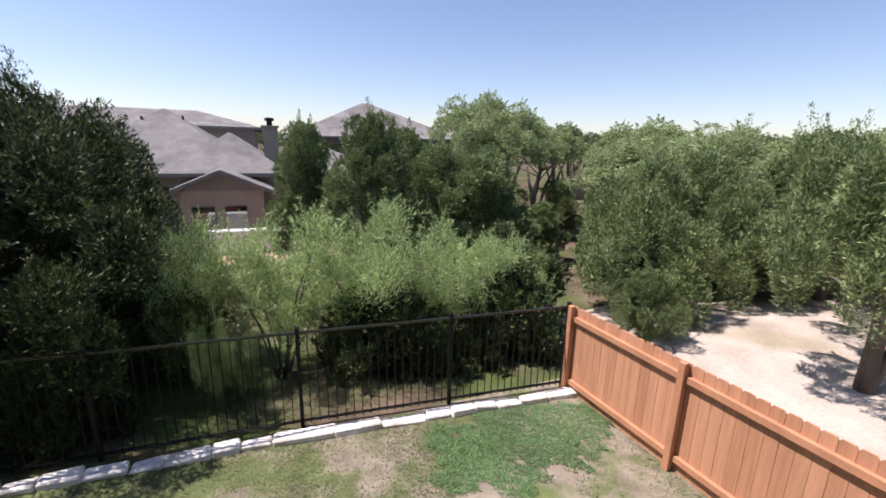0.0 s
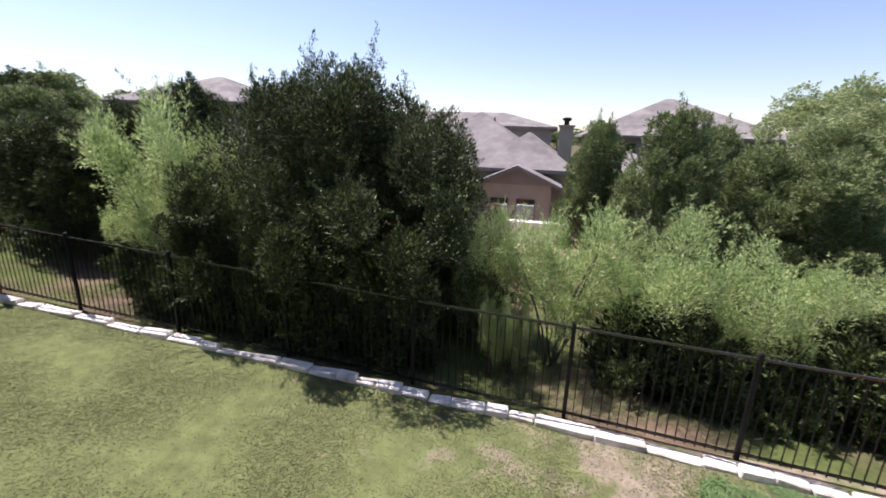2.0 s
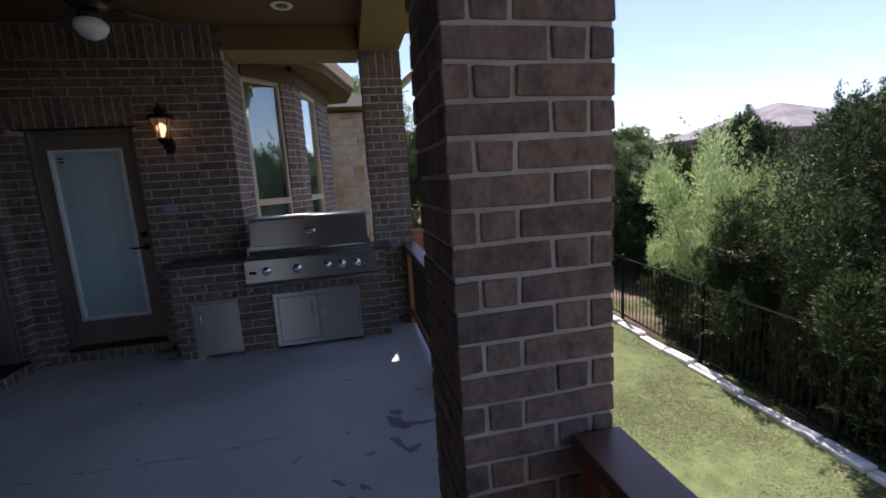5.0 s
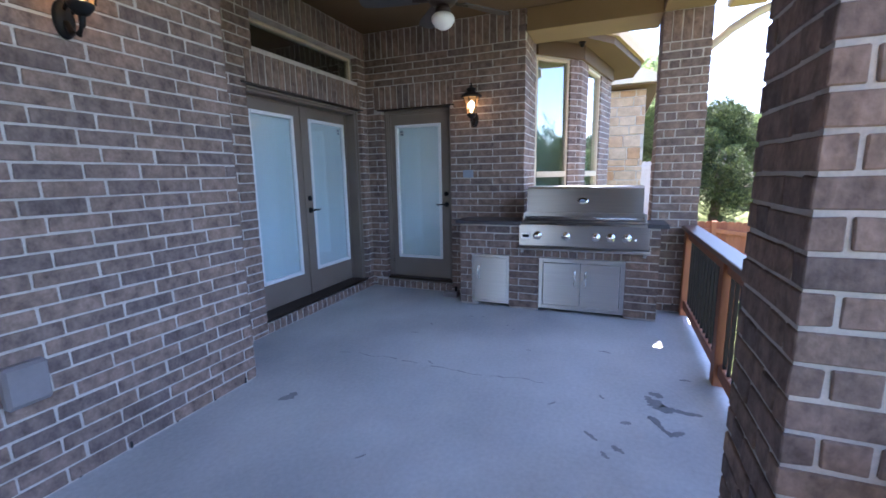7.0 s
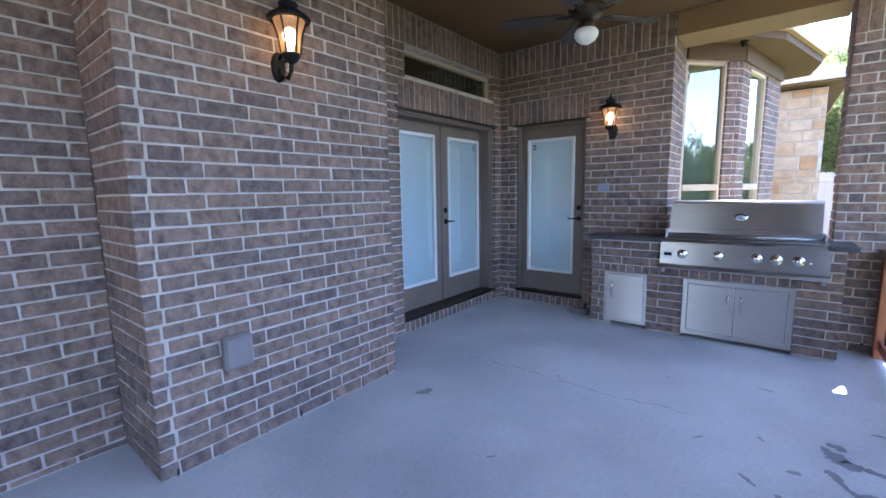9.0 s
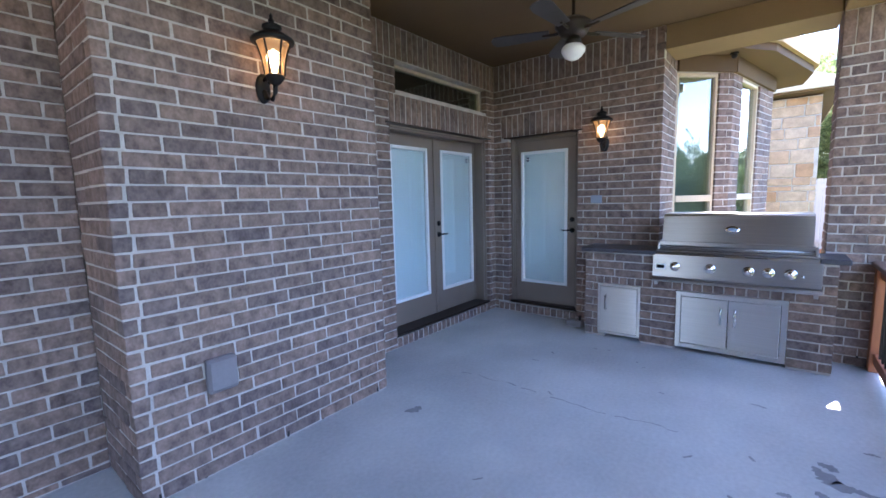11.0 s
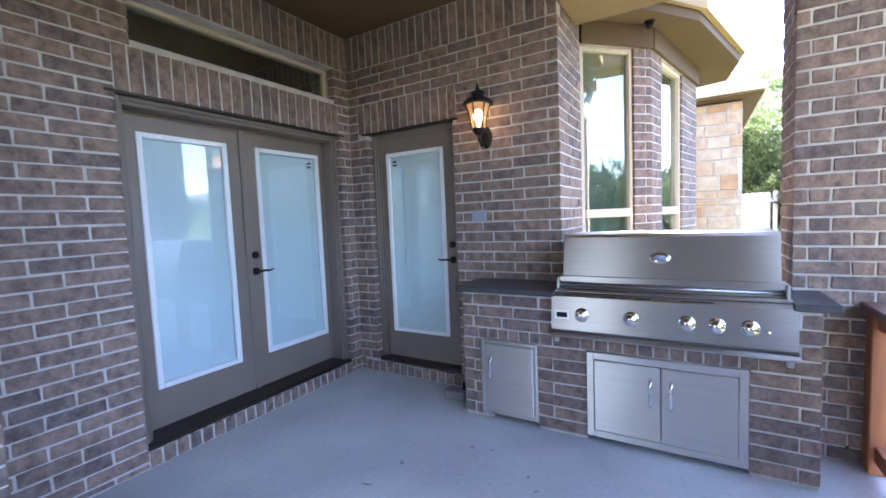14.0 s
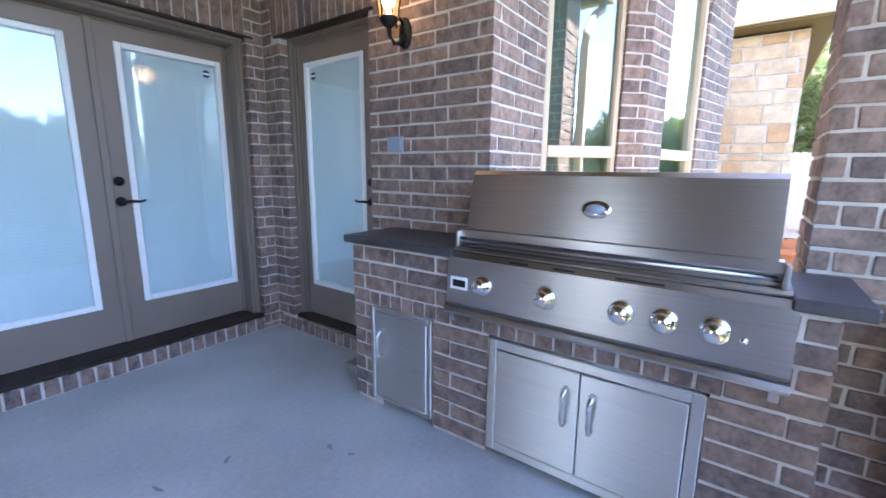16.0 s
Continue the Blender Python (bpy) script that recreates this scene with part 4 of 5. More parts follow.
stain([[(-2.93, -.47, .012), (-2.86, -.43, .045), (-2.80, -.40, .048), (-2.80, -.33, .028), (-2.79, -.26, .018), (-2.79, -.18, .012)],
       [(-2.98, -.45, .012), (-2.96, -.41, .034), (-2.93, -.37, .014)],
       [(-2.69, -.47, .018), (-2.66, -.44, .024), (-2.58, -.41, .012), (-2.53, -.37, .020), (-2.56, -.33, .024), (-2.58, -.30, .008)],
       [(-2.56, -.62, .006), (-2.57, -.59, .020), (-2.58, -.56, .012)]], 3)
stain([[(-2.42, -.80, .006), (-2.38, -.76, .014), (-2.35, -.73, .008)], [(-2.34, -.66, .010), (-2.31, -.63, .018), (-2.29, -.60, .010)], [(-2.27, -.71, .008), (-2.24, -.69, .014), (-2.22, -.67, .006)],
       [(-3.22, -.25, .008), (-3.23, -.21, .013), (-3.22, -.18, .006)], [(-3.54, -.76, .006), (-3.54, -.71, .012), (-3.52, -.67, .005)], [(-2.22, -2.56, .02), (-2.16, -2.55, .035), (-2.10, -2.60, .015)]], 5)
rnd = random.Random(9)
for k in range(12):
    x, y = rnd.uniform(-4.1, -1.6), rnd.uniform(-2.8, -.5)
    a, l = rnd.uniform(0, 6), rnd.uniform(.015, .05)
    stain([[(x, y, .006), (x + l * math.cos(a), y + l * math.sin(a), rnd.uniform(.006, .014)), (x + 1.5 * l * math.cos(a + .12), y + 1.5 * l * math.sin(a + .12), .005)]], 20 + k)
crack = bmesh.new()
rnd = random.Random(4)
pts, x, y = [], -2.85, -2.67
for i in range(30):
    pts.append((x, y))
    x, y = -2.89 + (x + 2.89) * .8 + rnd.uniform(-.022, .022), y + rnd.uniform(.04, .075)
for (xa, ya), (xb, yb) in zip(pts, pts[1:]):
    if rnd.random() < 0.75:
        w = rnd.uniform(.0025, .006)
        vs = [crack.verts.new(p) for p in ((xa - w, ya, .0014), (xa + w, ya, .0014), (xb + w, yb, .0014), (xb - w, yb, .0014))]
        crack.faces.new(vs)
cr = part("crack", crack, M_STAIN, None)
tagged(cr, "thin dark crack wandering across the concrete slab", "crack", kind="structure")

# downspout at the porch corner
dsp = empty("downspout", label="beige metal downspout with a bend under the eave", category="downspout", kind="structure")
part("pipe", box(-5.275, -5.195, .0, .07, -2.4, 2.42, .008), M_BEIGE, dsp)
bm = bmesh.new()
tube(bm, [(-5.235, .035, 2.40), (-5.235, .06, 2.52), (-5.23, .25, 2.68), (-5.22, .45, 2.80), (-5.22, .62, 2.86), (-5.22, .68, 3.0)], [.042, .042, .042, .042, .042, .042], 8)
part("bend", bm, M_BEIGE, dsp, "", True)
gut = part("gutter", prism([(.70, 2.97), (.80, 2.97), (.83, 3.09), (.70, 3.09)], "x", -5.3, 3.0), M_BEIGE, None)
tagged(gut, "beige metal gutter along the porch eave", "gutter", kind="structure")

# weep holes along the foot of the pier
for x in (-0.77, -0.98, -1.23, -1.46, -1.71, -1.96, -2.2):
    part("weep_hole", box(PX1 - x - .006, PX1 - x + .006, -.0012, .01, .004, .040), M_DARK, wall_pier)


part("weep_hole", box(.1965, .1985, .036, .050, .004, .085), M_DARK, col_far)


# ---------------- ground ----------------
FX = 4.70          # side fence of the yard


def smooth(a, b, v):
    t = max(0.0, min(1.0, (v - a) / (b - a)))
    return t * t * (3 - 2 * t)


def edge_y(x):
    return 5.41 - 0.10 * max(0.0, x + 0.5) - 0.012 * max(0.0, -x - 2.0)


def ground_z(x, y):
    z = -2.6 + 0.06 * max(0.0, min(11.0, -x - 1.0))
    z += 2.45 * smooth(-0.6, -4.0, y) * smooth(-6.5, -9.5, x)
    z += 0.5 * smooth(5.2, 1.0, y) * smooth(-7.0, -11.0, x)
    z += 1.7 * smooth(-11.5, -18, x) * smooth(-3.0, 0.5, y)
    if y > 5.6:
        z -= 0.25 * smooth(5.6, 8, y)
        z += 1.1 * smooth(26, 60, y)
    if x > FX:
        z += 0.25 * smooth(FX, 9, x)
    far = max(abs(x), abs(y))
    z += 7.0 * smooth(80, 260, far)
    return z


xs = sorted({-1500, -600, -260, -150, -90, -60, -45, -34, -27, -22, -18, -15, -13, *np.arange(-11.6, 4.6, 0.3).round(2).tolist(), FX, 5.2, 6, 7, 8, 9.5, 11, 13, 16, 20, 26, 34, 48, 70, 110, 180, 300, 700, 1500})
ys = sorted({-1500, -600, -250, -120, -60, -30, -15, -8, -5, -4, -3, -2, -1, *np.arange(0, 5.3, 0.3).round(2).tolist(), 5.4, 5.7, 6.2, 7, 8, 9, 10.5, 12, 14, 16, 19, 23, 28, 35, 45, 60, 90, 140, 220, 400, 800, 1500})
gb = bmesh.new()
gv = [[gb.verts.new((x, y, ground_z(x, y) + (0.02 * noise.noise(Vector((x * .8, y * .8, 0))) if abs(x) < 40 else 0))) for y in ys] for x in xs]
for i in range(len(xs) - 1):
    for j in range(len(ys) - 1):
        f = gb.faces.new((gv[i][j], gv[i + 1][j], gv[i + 1][j + 1], gv[i][j + 1]))
        cx, cy = (xs[i] + xs[i + 1]) / 2, (ys[j] + ys[j + 1]) / 2
        if -13 < cx < FX and cy < 5.4 or cx < -6.5 and -6 < cy < 4:
            f.material_index = 0
        elif cx > FX + 1.2 and cy < 8.5 and cx < 15:
            f.material_index = 2
        else:
            f.material_index = 1
ground = new("ground", mesh_of("ground", gb, M_LAWN, M_DIRT, M_GRAVEL, smooth=True))
tagged(ground, "patchy dry lawn running into leaf litter and pale caliche", "ground", kind="structure")


def quads_object(name, verts, mat, parent=None, **tags):
    """One mesh of loose four-cornered pieces from an (n, 4, 3) array."""
    n = len(verts)
    me = bpy.data.meshes.new(name)
    me.vertices.add(n * 4)
    me.vertices.foreach_set("co", verts.reshape(-1).astype(np.float32))
    me.loops.add(n * 4)
    me.loops.foreach_set("vertex_index", np.arange(n * 4, dtype=np.int32))
    me.polygons.add(n)
    me.polygons.foreach_set("loop_start", np.arange(0, n * 4, 4, dtype=np.int32))
    me.update(calc_edges=True)
    me.materials.append(mat)
    ob = new(name, me)
    if parent:
        ob.parent = parent
    return tagged(ob, **tags)


def unit(v):
    return v / (np.linalg.norm(v, axis=-1, keepdims=True) + 1e-9)


def leaves(pos, direction, length, width, rng, spread=0.6):
    """Pointed leaves at pos, along direction with scatter."""
    n = len(pos)
    d = unit(direction + rng.normal(0, spread, (n, 3)))
    s = unit(np.cross(d, rng.normal(0, 1, (n, 3))))
    l = (length * rng.uniform(0.6, 1.3, n))[:, None]
    w = (width * rng.uniform(0.7, 1.3, n))[:, None]
    up = unit(np.cross(d, s))
    return np.stack([pos, pos + d * l * 0.5 + s * w + up * w * .3, pos + d * l, pos + d * l * 0.5 - s * w + up * w * .3], axis=1)


def blades(name, n, x0, x1, y0, y1, h, mat, seed, keep=None, width=0.006, **tags):
    rng = np.random.default_rng(seed)
    x, y = rng.uniform(x0, x1, n), rng.uniform(y0, y1, n)
    if keep is not None:
        k = np.array([keep(a, b) for a, b in zip(x, y)])
        x, y = x[k], y[k]
    z = np.array([ground_z(a, b) for a, b in zip(x, y)]) - 0.004
    p = np.stack([x, y, z], 1)
    # bent blades that lie half over, each with its face to the sky
    a = rng.uniform(0, 2 * np.pi, len(p))
    d = unit(np.stack([np.cos(a), np.sin(a), rng.uniform(.1, .75, len(p))], 1))
    s = unit(np.cross(d, np.array([0, 0, 1.0])) + rng.normal(0, .15, d.shape))
    l, w = (h * rng.uniform(.6, 1.4, len(p)))[:, None], (width * rng.uniform(.6, 1.3, len(p)))[:, None]
    up = np.array([0, 0, .004])
    v = np.stack([p, p + d * l * .45 - s * w + up, p + d * l, p + d * l * .45 + s * w + up], axis=1)
    return quads_object(name, v, mat, None, kind="stuff", **tags)


def patchy(a, b):
    if b > edge_y(a) - 0.03:
        return False
    return noise.noise(Vector((a * .55, b * .55, 3))) + 0.4 * noise.noise(Vector((a * 2.2, b * 2.2, 1))) > (-0.5 + 0.11 * max(-2.0, min(3.5, a + 1.0)))


def lush(a, b):
    return ((a - 3.2) / 1.45) ** 2 + ((b - 4.25) / 0.85) ** 2 + 0.9 * noise.noise(Vector((a * 1.7, b * 1.7, 0))) + 0.7 * noise.noise(Vector((a * 5, b * 5, 2))) < 0.9 and b < edge_y(a) - .03


blades("grass", 210000, -11.0, FX - .02, 0.9, 5.5, 0.032, M_BLADE, 1, patchy, label="short patchy sun-dried lawn grass", category="grass")
blades("lush_grass", 30000, 1.4, FX - .02, 3.2, 5.2, 0.06, M_BLADE_LUSH, 2, lush, label="thick bright green turf near the fence corner", category="grass")
blades("rough_grass", 24000, -10, 5, 5.65, 9.5, 0.22, M_BLADE, 3, lambda a, b: noise.noise(Vector((a * .7, b * .7, 9))) > 0.1, label="rough weeds behind the iron fence", category="grass")

# stone edging
edging = empty("stone_edging", label="row of rough white limestone blocks edging the lawn", category="edging", kind="structure")
rnd = random.Random(12)
x = FX - .05
while x > -11.1:
    l = rnd.uniform(.34, .85)
    bm = bmesh.new()
    h = rnd.uniform(.08, .125)
    add_box(bm, -l + .004, 0, -.095, .095, -.08, h, .02, jitter=.022)
    st = part("stone", bm, M_EDGE, edging)
    a = math.degrees(math.atan2(edge_y(x) - edge_y(x - l), l))
    st.matrix_basis = pose(x, edge_y(x), ground_z(x, 5.3) - .02 + rnd.uniform(-.015, .015), rnd.uniform(-2, 2), rnd.uniform(-1.5, 1.5), a + rnd.uniform(-2, 2))
    x -= l

# iron fence
def iron_fence():
    fence = empty("iron_fence", label="black wrought-iron picket fence along the lawn's back edge", category="fence", kind="structure")
    px = [4.55, 2.5, 0.27, -2.15, -4.45, -6.76, -9.1, -11.3, -13.6]
    H = 1.49
    for i, x in enumerate(px):
        y, z = edge_y(x) + .26, ground_z(x, 5.3)
        post = part("post", box(-.028, .028, -.028, .028, -.1, H + .06, .003), M_BLACK, fence)
        post.matrix_basis = pose(x, y, z)
        part("post_cap", lathe([(.04, 0), (.042, .012), (.02, .03), (.004, .036)], 4, pose(0, 0, H + .06, 0, 0, 45)), M_BLACK, post)
        if i == len(px) - 1:
            break
        x2 = px[i + 1]
        a, b = Vector((x, y, z)), Vector((x2, edge_y(x2) + .26, ground_z(x2, 5.3)))
        d = b - a
        ang = math.atan2(d.y, d.x)
        for h in (.10, H):
            bm = bmesh.new()
            L = math.hypot(d.x, d.y)
            add_box(bm, 0, L, -.014, .014, -.017, .017)
            for v in bm.verts:
                v.co.z += d.z * v.co.x / L
            rail = part("rail", bm, M_RAILTOP, fence)
            rail.matrix_basis = pose(a.x, a.y, a.z + h, 0, 0, math.degrees(ang))
        n = int(d.length / .118)
        if 'picket' not in brick_cache:
            brick_cache['picket'] = mesh_of("picket", box(-.0063, .0063, -.0063, .0063, .05, H + .0), M_BLACK)
        for k in range(1, n):
            p = a + d * k / n
            pk = new("picket", brick_cache['picket'])
            pk.parent = fence
            pk.matrix_basis = pose(*p)
    return fence

iron_fence()


# wooden fences
def wood_fence(name, origin, angle, length, zf, height, posts, label, mat=None, mat2=None):
    f = empty(name, pose(*origin, 0, 0, angle), label=label, category="fence", kind="structure")
    n = int(length / .142)
    cache = [None] * 4
    for k in range(4):
        bm = prism([(0, -.05), (.138, -.05), (.138, height - .03), (.118, height), (.02, height), (0, height - .03)], "y", 0.02, .038)
        for v in bm.verts:
            v.co.z += random.uniform(-.004, .004)
        cache[k] = mesh_of("board", bm, mat or M_FENCE)
    for i in range(n):
        b = new("board", cache[i % 4])
        b.parent = f
        b.matrix_basis = pose(i * .142, random.uniform(-.002, .002), zf(i * .142))
    for u in posts:
        part("post", box(u - .045, u + .045, -.09, .0, zf(u) - .2, zf(u) + height + .02, .006), mat2 or M_FENCERAIL, f)
    cuts = sorted({0, *[p for p in posts if 0 < p < length], length})
    for u0, u1 in zip(cuts, cuts[1:]):
        for h in (.20, height - .20):
            bm = bmesh.new()
            add_box(bm, u0 + (.046 if u0 in posts else 0), u1 - (.046 if u1 in posts else 0), -.038, .0195, h - .045, h + .045, .004)
            for v in bm.verts:
                v.co.z += zf(v.co.x)
            part("rail", bm, mat2 or M_FENCERAIL, f)
    return f

wood_fence("side_fence", (4.565, 5.12, 0), -87, 8.0, lambda u: ground_z(FX - .1, 5 - u), 1.53, [0.06, 2.05, 4.1, 6.2], "orange-stained cedar board fence in full sun")
wood_fence("end_fence", (-11.15, -0.6, 0), 90, 6.1, lambda u: -1.45 - 0.5 * smooth(1.6, 5.4, u - .6), 1.70, [0.06, 2.0, 4.0, 6.05], "red-stained cedar board fence, its shade put into darker boards", M_FENCE_RED_SHADED, M_RAILWOOD)
wood_fence("pale_fence", (-15.5, -6, 0), 90, 6.95, lambda u: -0.2, 1.9, [0.05, 3, 6.9], "pale grey board fence beyond the stone wing", M_GREYFENCE, M_GREYFENCE)


# ---------------- trees ----------------
def lobes_points(lobes, n, rng, shell=0.72):
    """Points over the shells of ellipsoid lobes (x, y, z, rx, ry, rz), n for each."""
    L = np.array(lobes)
    d = unit(rng.normal(0, 1, (len(L), n, 3)) + np.array([0, 0, .25]))
    r = rng.uniform(shell ** 3, 1.0, (len(L), n, 1)) ** (1 / 3)
    wob = 1 + 0.22 * np.sin(d[..., :1] * 5 + L[:, None, :1] * 7) * np.cos(d[..., 1:2] * 6 + L[:, None, 1:2] * 9)
    return (L[:, None, :3] + d * r * wob * L[:, None, 3:]).reshape(-1, 3), d.reshape(-1, 3)


def tree(name, m, trunk, branches, lobes, per, leaf_l, leaf_w, mat, seed, label, category="tree", lift=0.5, tips=0, spread=.5, shell=.72, sprays=0, spray_len=.5):
    """trunk: (points, radii) rows; one branch runs to every few lobes; per: leaves for each lobe."""
    rng = np.random.default_rng(seed)
    ob = empty(name, m, label=label, category=category)
    for pts, radii in trunk:
        part("trunk", tube(bmesh.new(), pts, radii, 8), M_BARK, ob, "", True)
    base = [Vector(p) for p in trunk[0][0]]
    for i in rng.choice(len(lobes), min(branches, len(lobes)), replace=False):
        tip = Vector(lobes[i][:3])
        zt = max(base[0].z + .25 * (base[-1].z - base[0].z), tip.z - 0.5 * (tip.xy - base[-1].xy).length - .3)
        f = max(0.0, min(.99, (zt - base[0].z) / max(.1, base[-1].z - base[0].z)))
        k = min(int(f * (len(base) - 1)), len(base) - 2)
        root = base[k].lerp(base[k + 1], f * (len(base) - 1) - k)
        midp = root.lerp(tip, .5) + Vector(rng.normal(0, .12, 3))
        part("branch", tube(bmesh.new(), [root, midp, tip], [.035, .022, .006], 5), M_BARK, ob)
    pos, o = lobes_points(lobes, per, rng, shell)
    pos = pos + rng.normal(0, .02, pos.shape)
    v = [leaves(pos, o * .7 + np.array([0, 0, lift]), leaf_l, leaf_w, rng, spread)]
    tops = sorted(lobes, key=lambda l: -l[2])[:max(1, tips * 2)]
    for k in range(tips):
        # thin leaders that stand out above the crown
        l = tops[rng.integers(len(tops))]
        p = np.array([l[0] + rng.normal(0, .1), l[1], l[2] + l[5] * .7])
        lean = rng.normal(0, .34, 3) + np.array([0, 0, 1.0])
        h = rng.uniform(.3, .75)
        t = rng.uniform(0, 1, 150)[:, None] ** 1.4
        q = p + lean * h * t + rng.normal(0, .10, (150, 3)) * (1.1 - t)
        v.append(leaves(q, np.tile(lean, (150, 1)) + rng.normal(0, .6, (150, 3)), leaf_l * .9, leaf_w * .8, rng, .4))
    if sprays:
        # feathery plumes that break up the outline
        i = rng.integers(len(pos), size=sprays)
        axis = unit(o[i] * .75 + np.array([0, 0, .75]) + rng.normal(0, .25, (sprays, 3)))
        ln = rng.uniform(.5, 1.2, (sprays, 1, 1)) * spray_len
        t = rng.uniform(0, 1, (sprays, 46, 1))
        droop = np.array([0, 0, -.22]) * (t ** 2) * ln
        q = pos[i][:, None] + axis[:, None] * ln * t + droop + rng.normal(0, .05, (sprays, 46, 3)) * (1.1 - t) * spray_len * 2
        dr = np.repeat(axis[:, None], 46, 1).reshape(-1, 3)
        v.append(leaves(q.reshape(-1, 3), dr, leaf_l * .8, leaf_w * .9, rng, .5))
    quads_object("crown", np.concatenate(v), mat, ob)
    return ob


def juniper(m, seed, h=5.5, r=2.2, mat=None, n=60, per=620, low=0.12, label="dense dark green juniper with ragged upright sprays", tips=9, leaf=1.0, lobe=.23, branches=14, shape=2.6):
    rnd = random.Random(seed)
    lobes = []
    for k in range(n):
        f = low + (1 - low) * ((k + rnd.random()) / n) ** .85 * .95
        a = k * 2.39996 + rnd.uniform(-.4, .4)
        R = r * (1 - f ** shape) ** .6 * (1 + .16 * math.sin(3 * a + seed) + .10 * math.sin(7 * f + 2 * a))
        off = max(0.0, R * rnd.uniform(.42, 1.10) - lobe * r * .5)
        s = lobe * r * rnd.uniform(.7, 1.25)
        lobes.append((off * math.cos(a), off * math.sin(a), h * f * .92, s, s, s * rnd.uniform(1.0, 1.8)))
    trunk = [([(0, 0, -.2), (.08, .05, h * .3), (-.05, .1, h * .6), (.03, 0, h * .85)], [.15, .12, .07, .02]),
             ([(0, 0, -.1), (.35, -.15, h * .25), (.7, -.2, h * .55)], [.10, .08, .03])]
    return tree("juniper", m, trunk, branches, lobes, per, .125 * leaf, .0135 * leaf, mat or M_JUNIPER, seed, label, lift=.8, tips=tips, shell=.84, sprays=n * 8, spray_len=.25 * math.sqrt(r))


def willow(m, seed, h=3.2, r=1.4, n=17, per=950, label="feathery pale green willow-leaved shrub on thin stems"):
    rnd = random.Random(seed)
    lobes, trunk = [], []
    for k in range(n):
        a = k * 2.39996 + rnd.uniform(-.3, .3)
        off = r * math.sqrt((k + .5) / n) * .9
        f = rnd.uniform(.30, .97) * (1 - .30 * (off / r) ** 2)
        x, y = off * math.cos(a), off * math.sin(a)
        s = r * rnd.uniform(.2, .33)
        lobes.append((x, y, h * f, s, s, s * rnd.uniform(1.2, 1.8)))
        if k % 2 == 0:
            trunk.append(([(rnd.uniform(-.15, .15), rnd.uniform(-.15, .15), -.1), (x * .45, y * .45, h * f * .5), (x, y, h * f)], [.026, .018, .007]))
    return tree("willow_shrub", m, trunk, 8, lobes, per, .095, .0085, M_WILLOW, seed, label, "shrub", lift=.9, spread=.45, shell=.3, sprays=n * 7, spray_len=.62)


def oak(m, seed, h=6, r=3, mat=None, n=46, per=640, leaf=.8, label="spreading grey-green live oak with an open crown", branches=14):
    rnd = random.Random(seed)
    lobes = []
    for k in range(n):
        a = k * 2.39996 + rnd.uniform(-.5, .5)
        off = r * math.sqrt((k + .5) / n) * .95
        z = h * (.93 - .28 * (off / r) ** 2) * rnd.uniform(.78, 1.0)
        s = r * rnd.uniform(.13, .24)
        lobes.append((off * math.cos(a), off * math.sin(a), z, s, s, s * .7))
    trunk = [([(0, 0, -.2), (.15, .1, h * .25), (-.1, .05, h * .5), (.1, -.1, h * .75)], [.2, .16, .10, .04]),
             ([(0, 0, 0), (.5, -.3, h * .3), (1.1, -.5, h * .6)], [.14, .10, .04]), ([(0, 0, .1), (-.5, .3, h * .35), (-1.2, .4, h * .6)], [.13, .09, .04])]
    return tree("oak", m, trunk, branches, lobes, per, .10 * leaf, .03 * leaf, mat or M_OAK, seed, label, lift=.3, spread=.7, sprays=n * 3, spray_len=.4)


def at(x, y, turn=0, s=1.0, sz=None):
    return pose(x, y, ground_z(x, y) - .05, 0, 0, turn) @ Matrix.Diagonal((s, s, sz or s, 1))


# the tall junipers behind the iron fence
j1 = juniper(at(-4.4, 7.85), 21, h=5.5, r=2.85, n=104, per=1700, low=.08, lobe=.155, tips=16, leaf=.72, shape=3.6)
j2 = juniper(at(-2.9, 9.4), 22, h=4.6, r=1.8, n=80, per=1000, low=.08, lobe=.18, leaf=.8)
copy_thing(j2, at(-6.9, 9.8, 80, 1.15))
copy_thing(j2, at(-6.9, 6.55, 150, .5, .62))
copy_thing(j2, at(-5.0, 6.45, 250, .45, .56))
copy_thing(j2, at(-3.4, 6.6, 10, .45, .5))
# pale willow shrubs along the fence
w1 = willow(at(0.1, 7.5), 31, 3.2, 1.15)
w2 = willow(at(1.75, 7.4), 32, 3.35, 1.3)
copy_thing(w1, at(3.35, 7.4, 130, .95, .86))
copy_thing(w2, at(4.55, 7.5, 200, .80, .74))
copy_thing(w1, at(5.3, 7.9, 40, .6, .62))
copy_thing(w2, at(-1.3, 7.7, 60, .50, .92))
copy_thing(w1, at(-.95, 6.45, 20, .26, .52))
copy_thing(w2, at(-.55, 6.9, 110, .24, .42))
copy_thing(w1, at(-8.7, 7.5, 10, 1.15, 1.42))
copy_thing(w2, at(-7.7, 7.3, 100, .8, 1.15))
copy_thing(w1, at(-9.6, 7.6, 220, .6, .8))
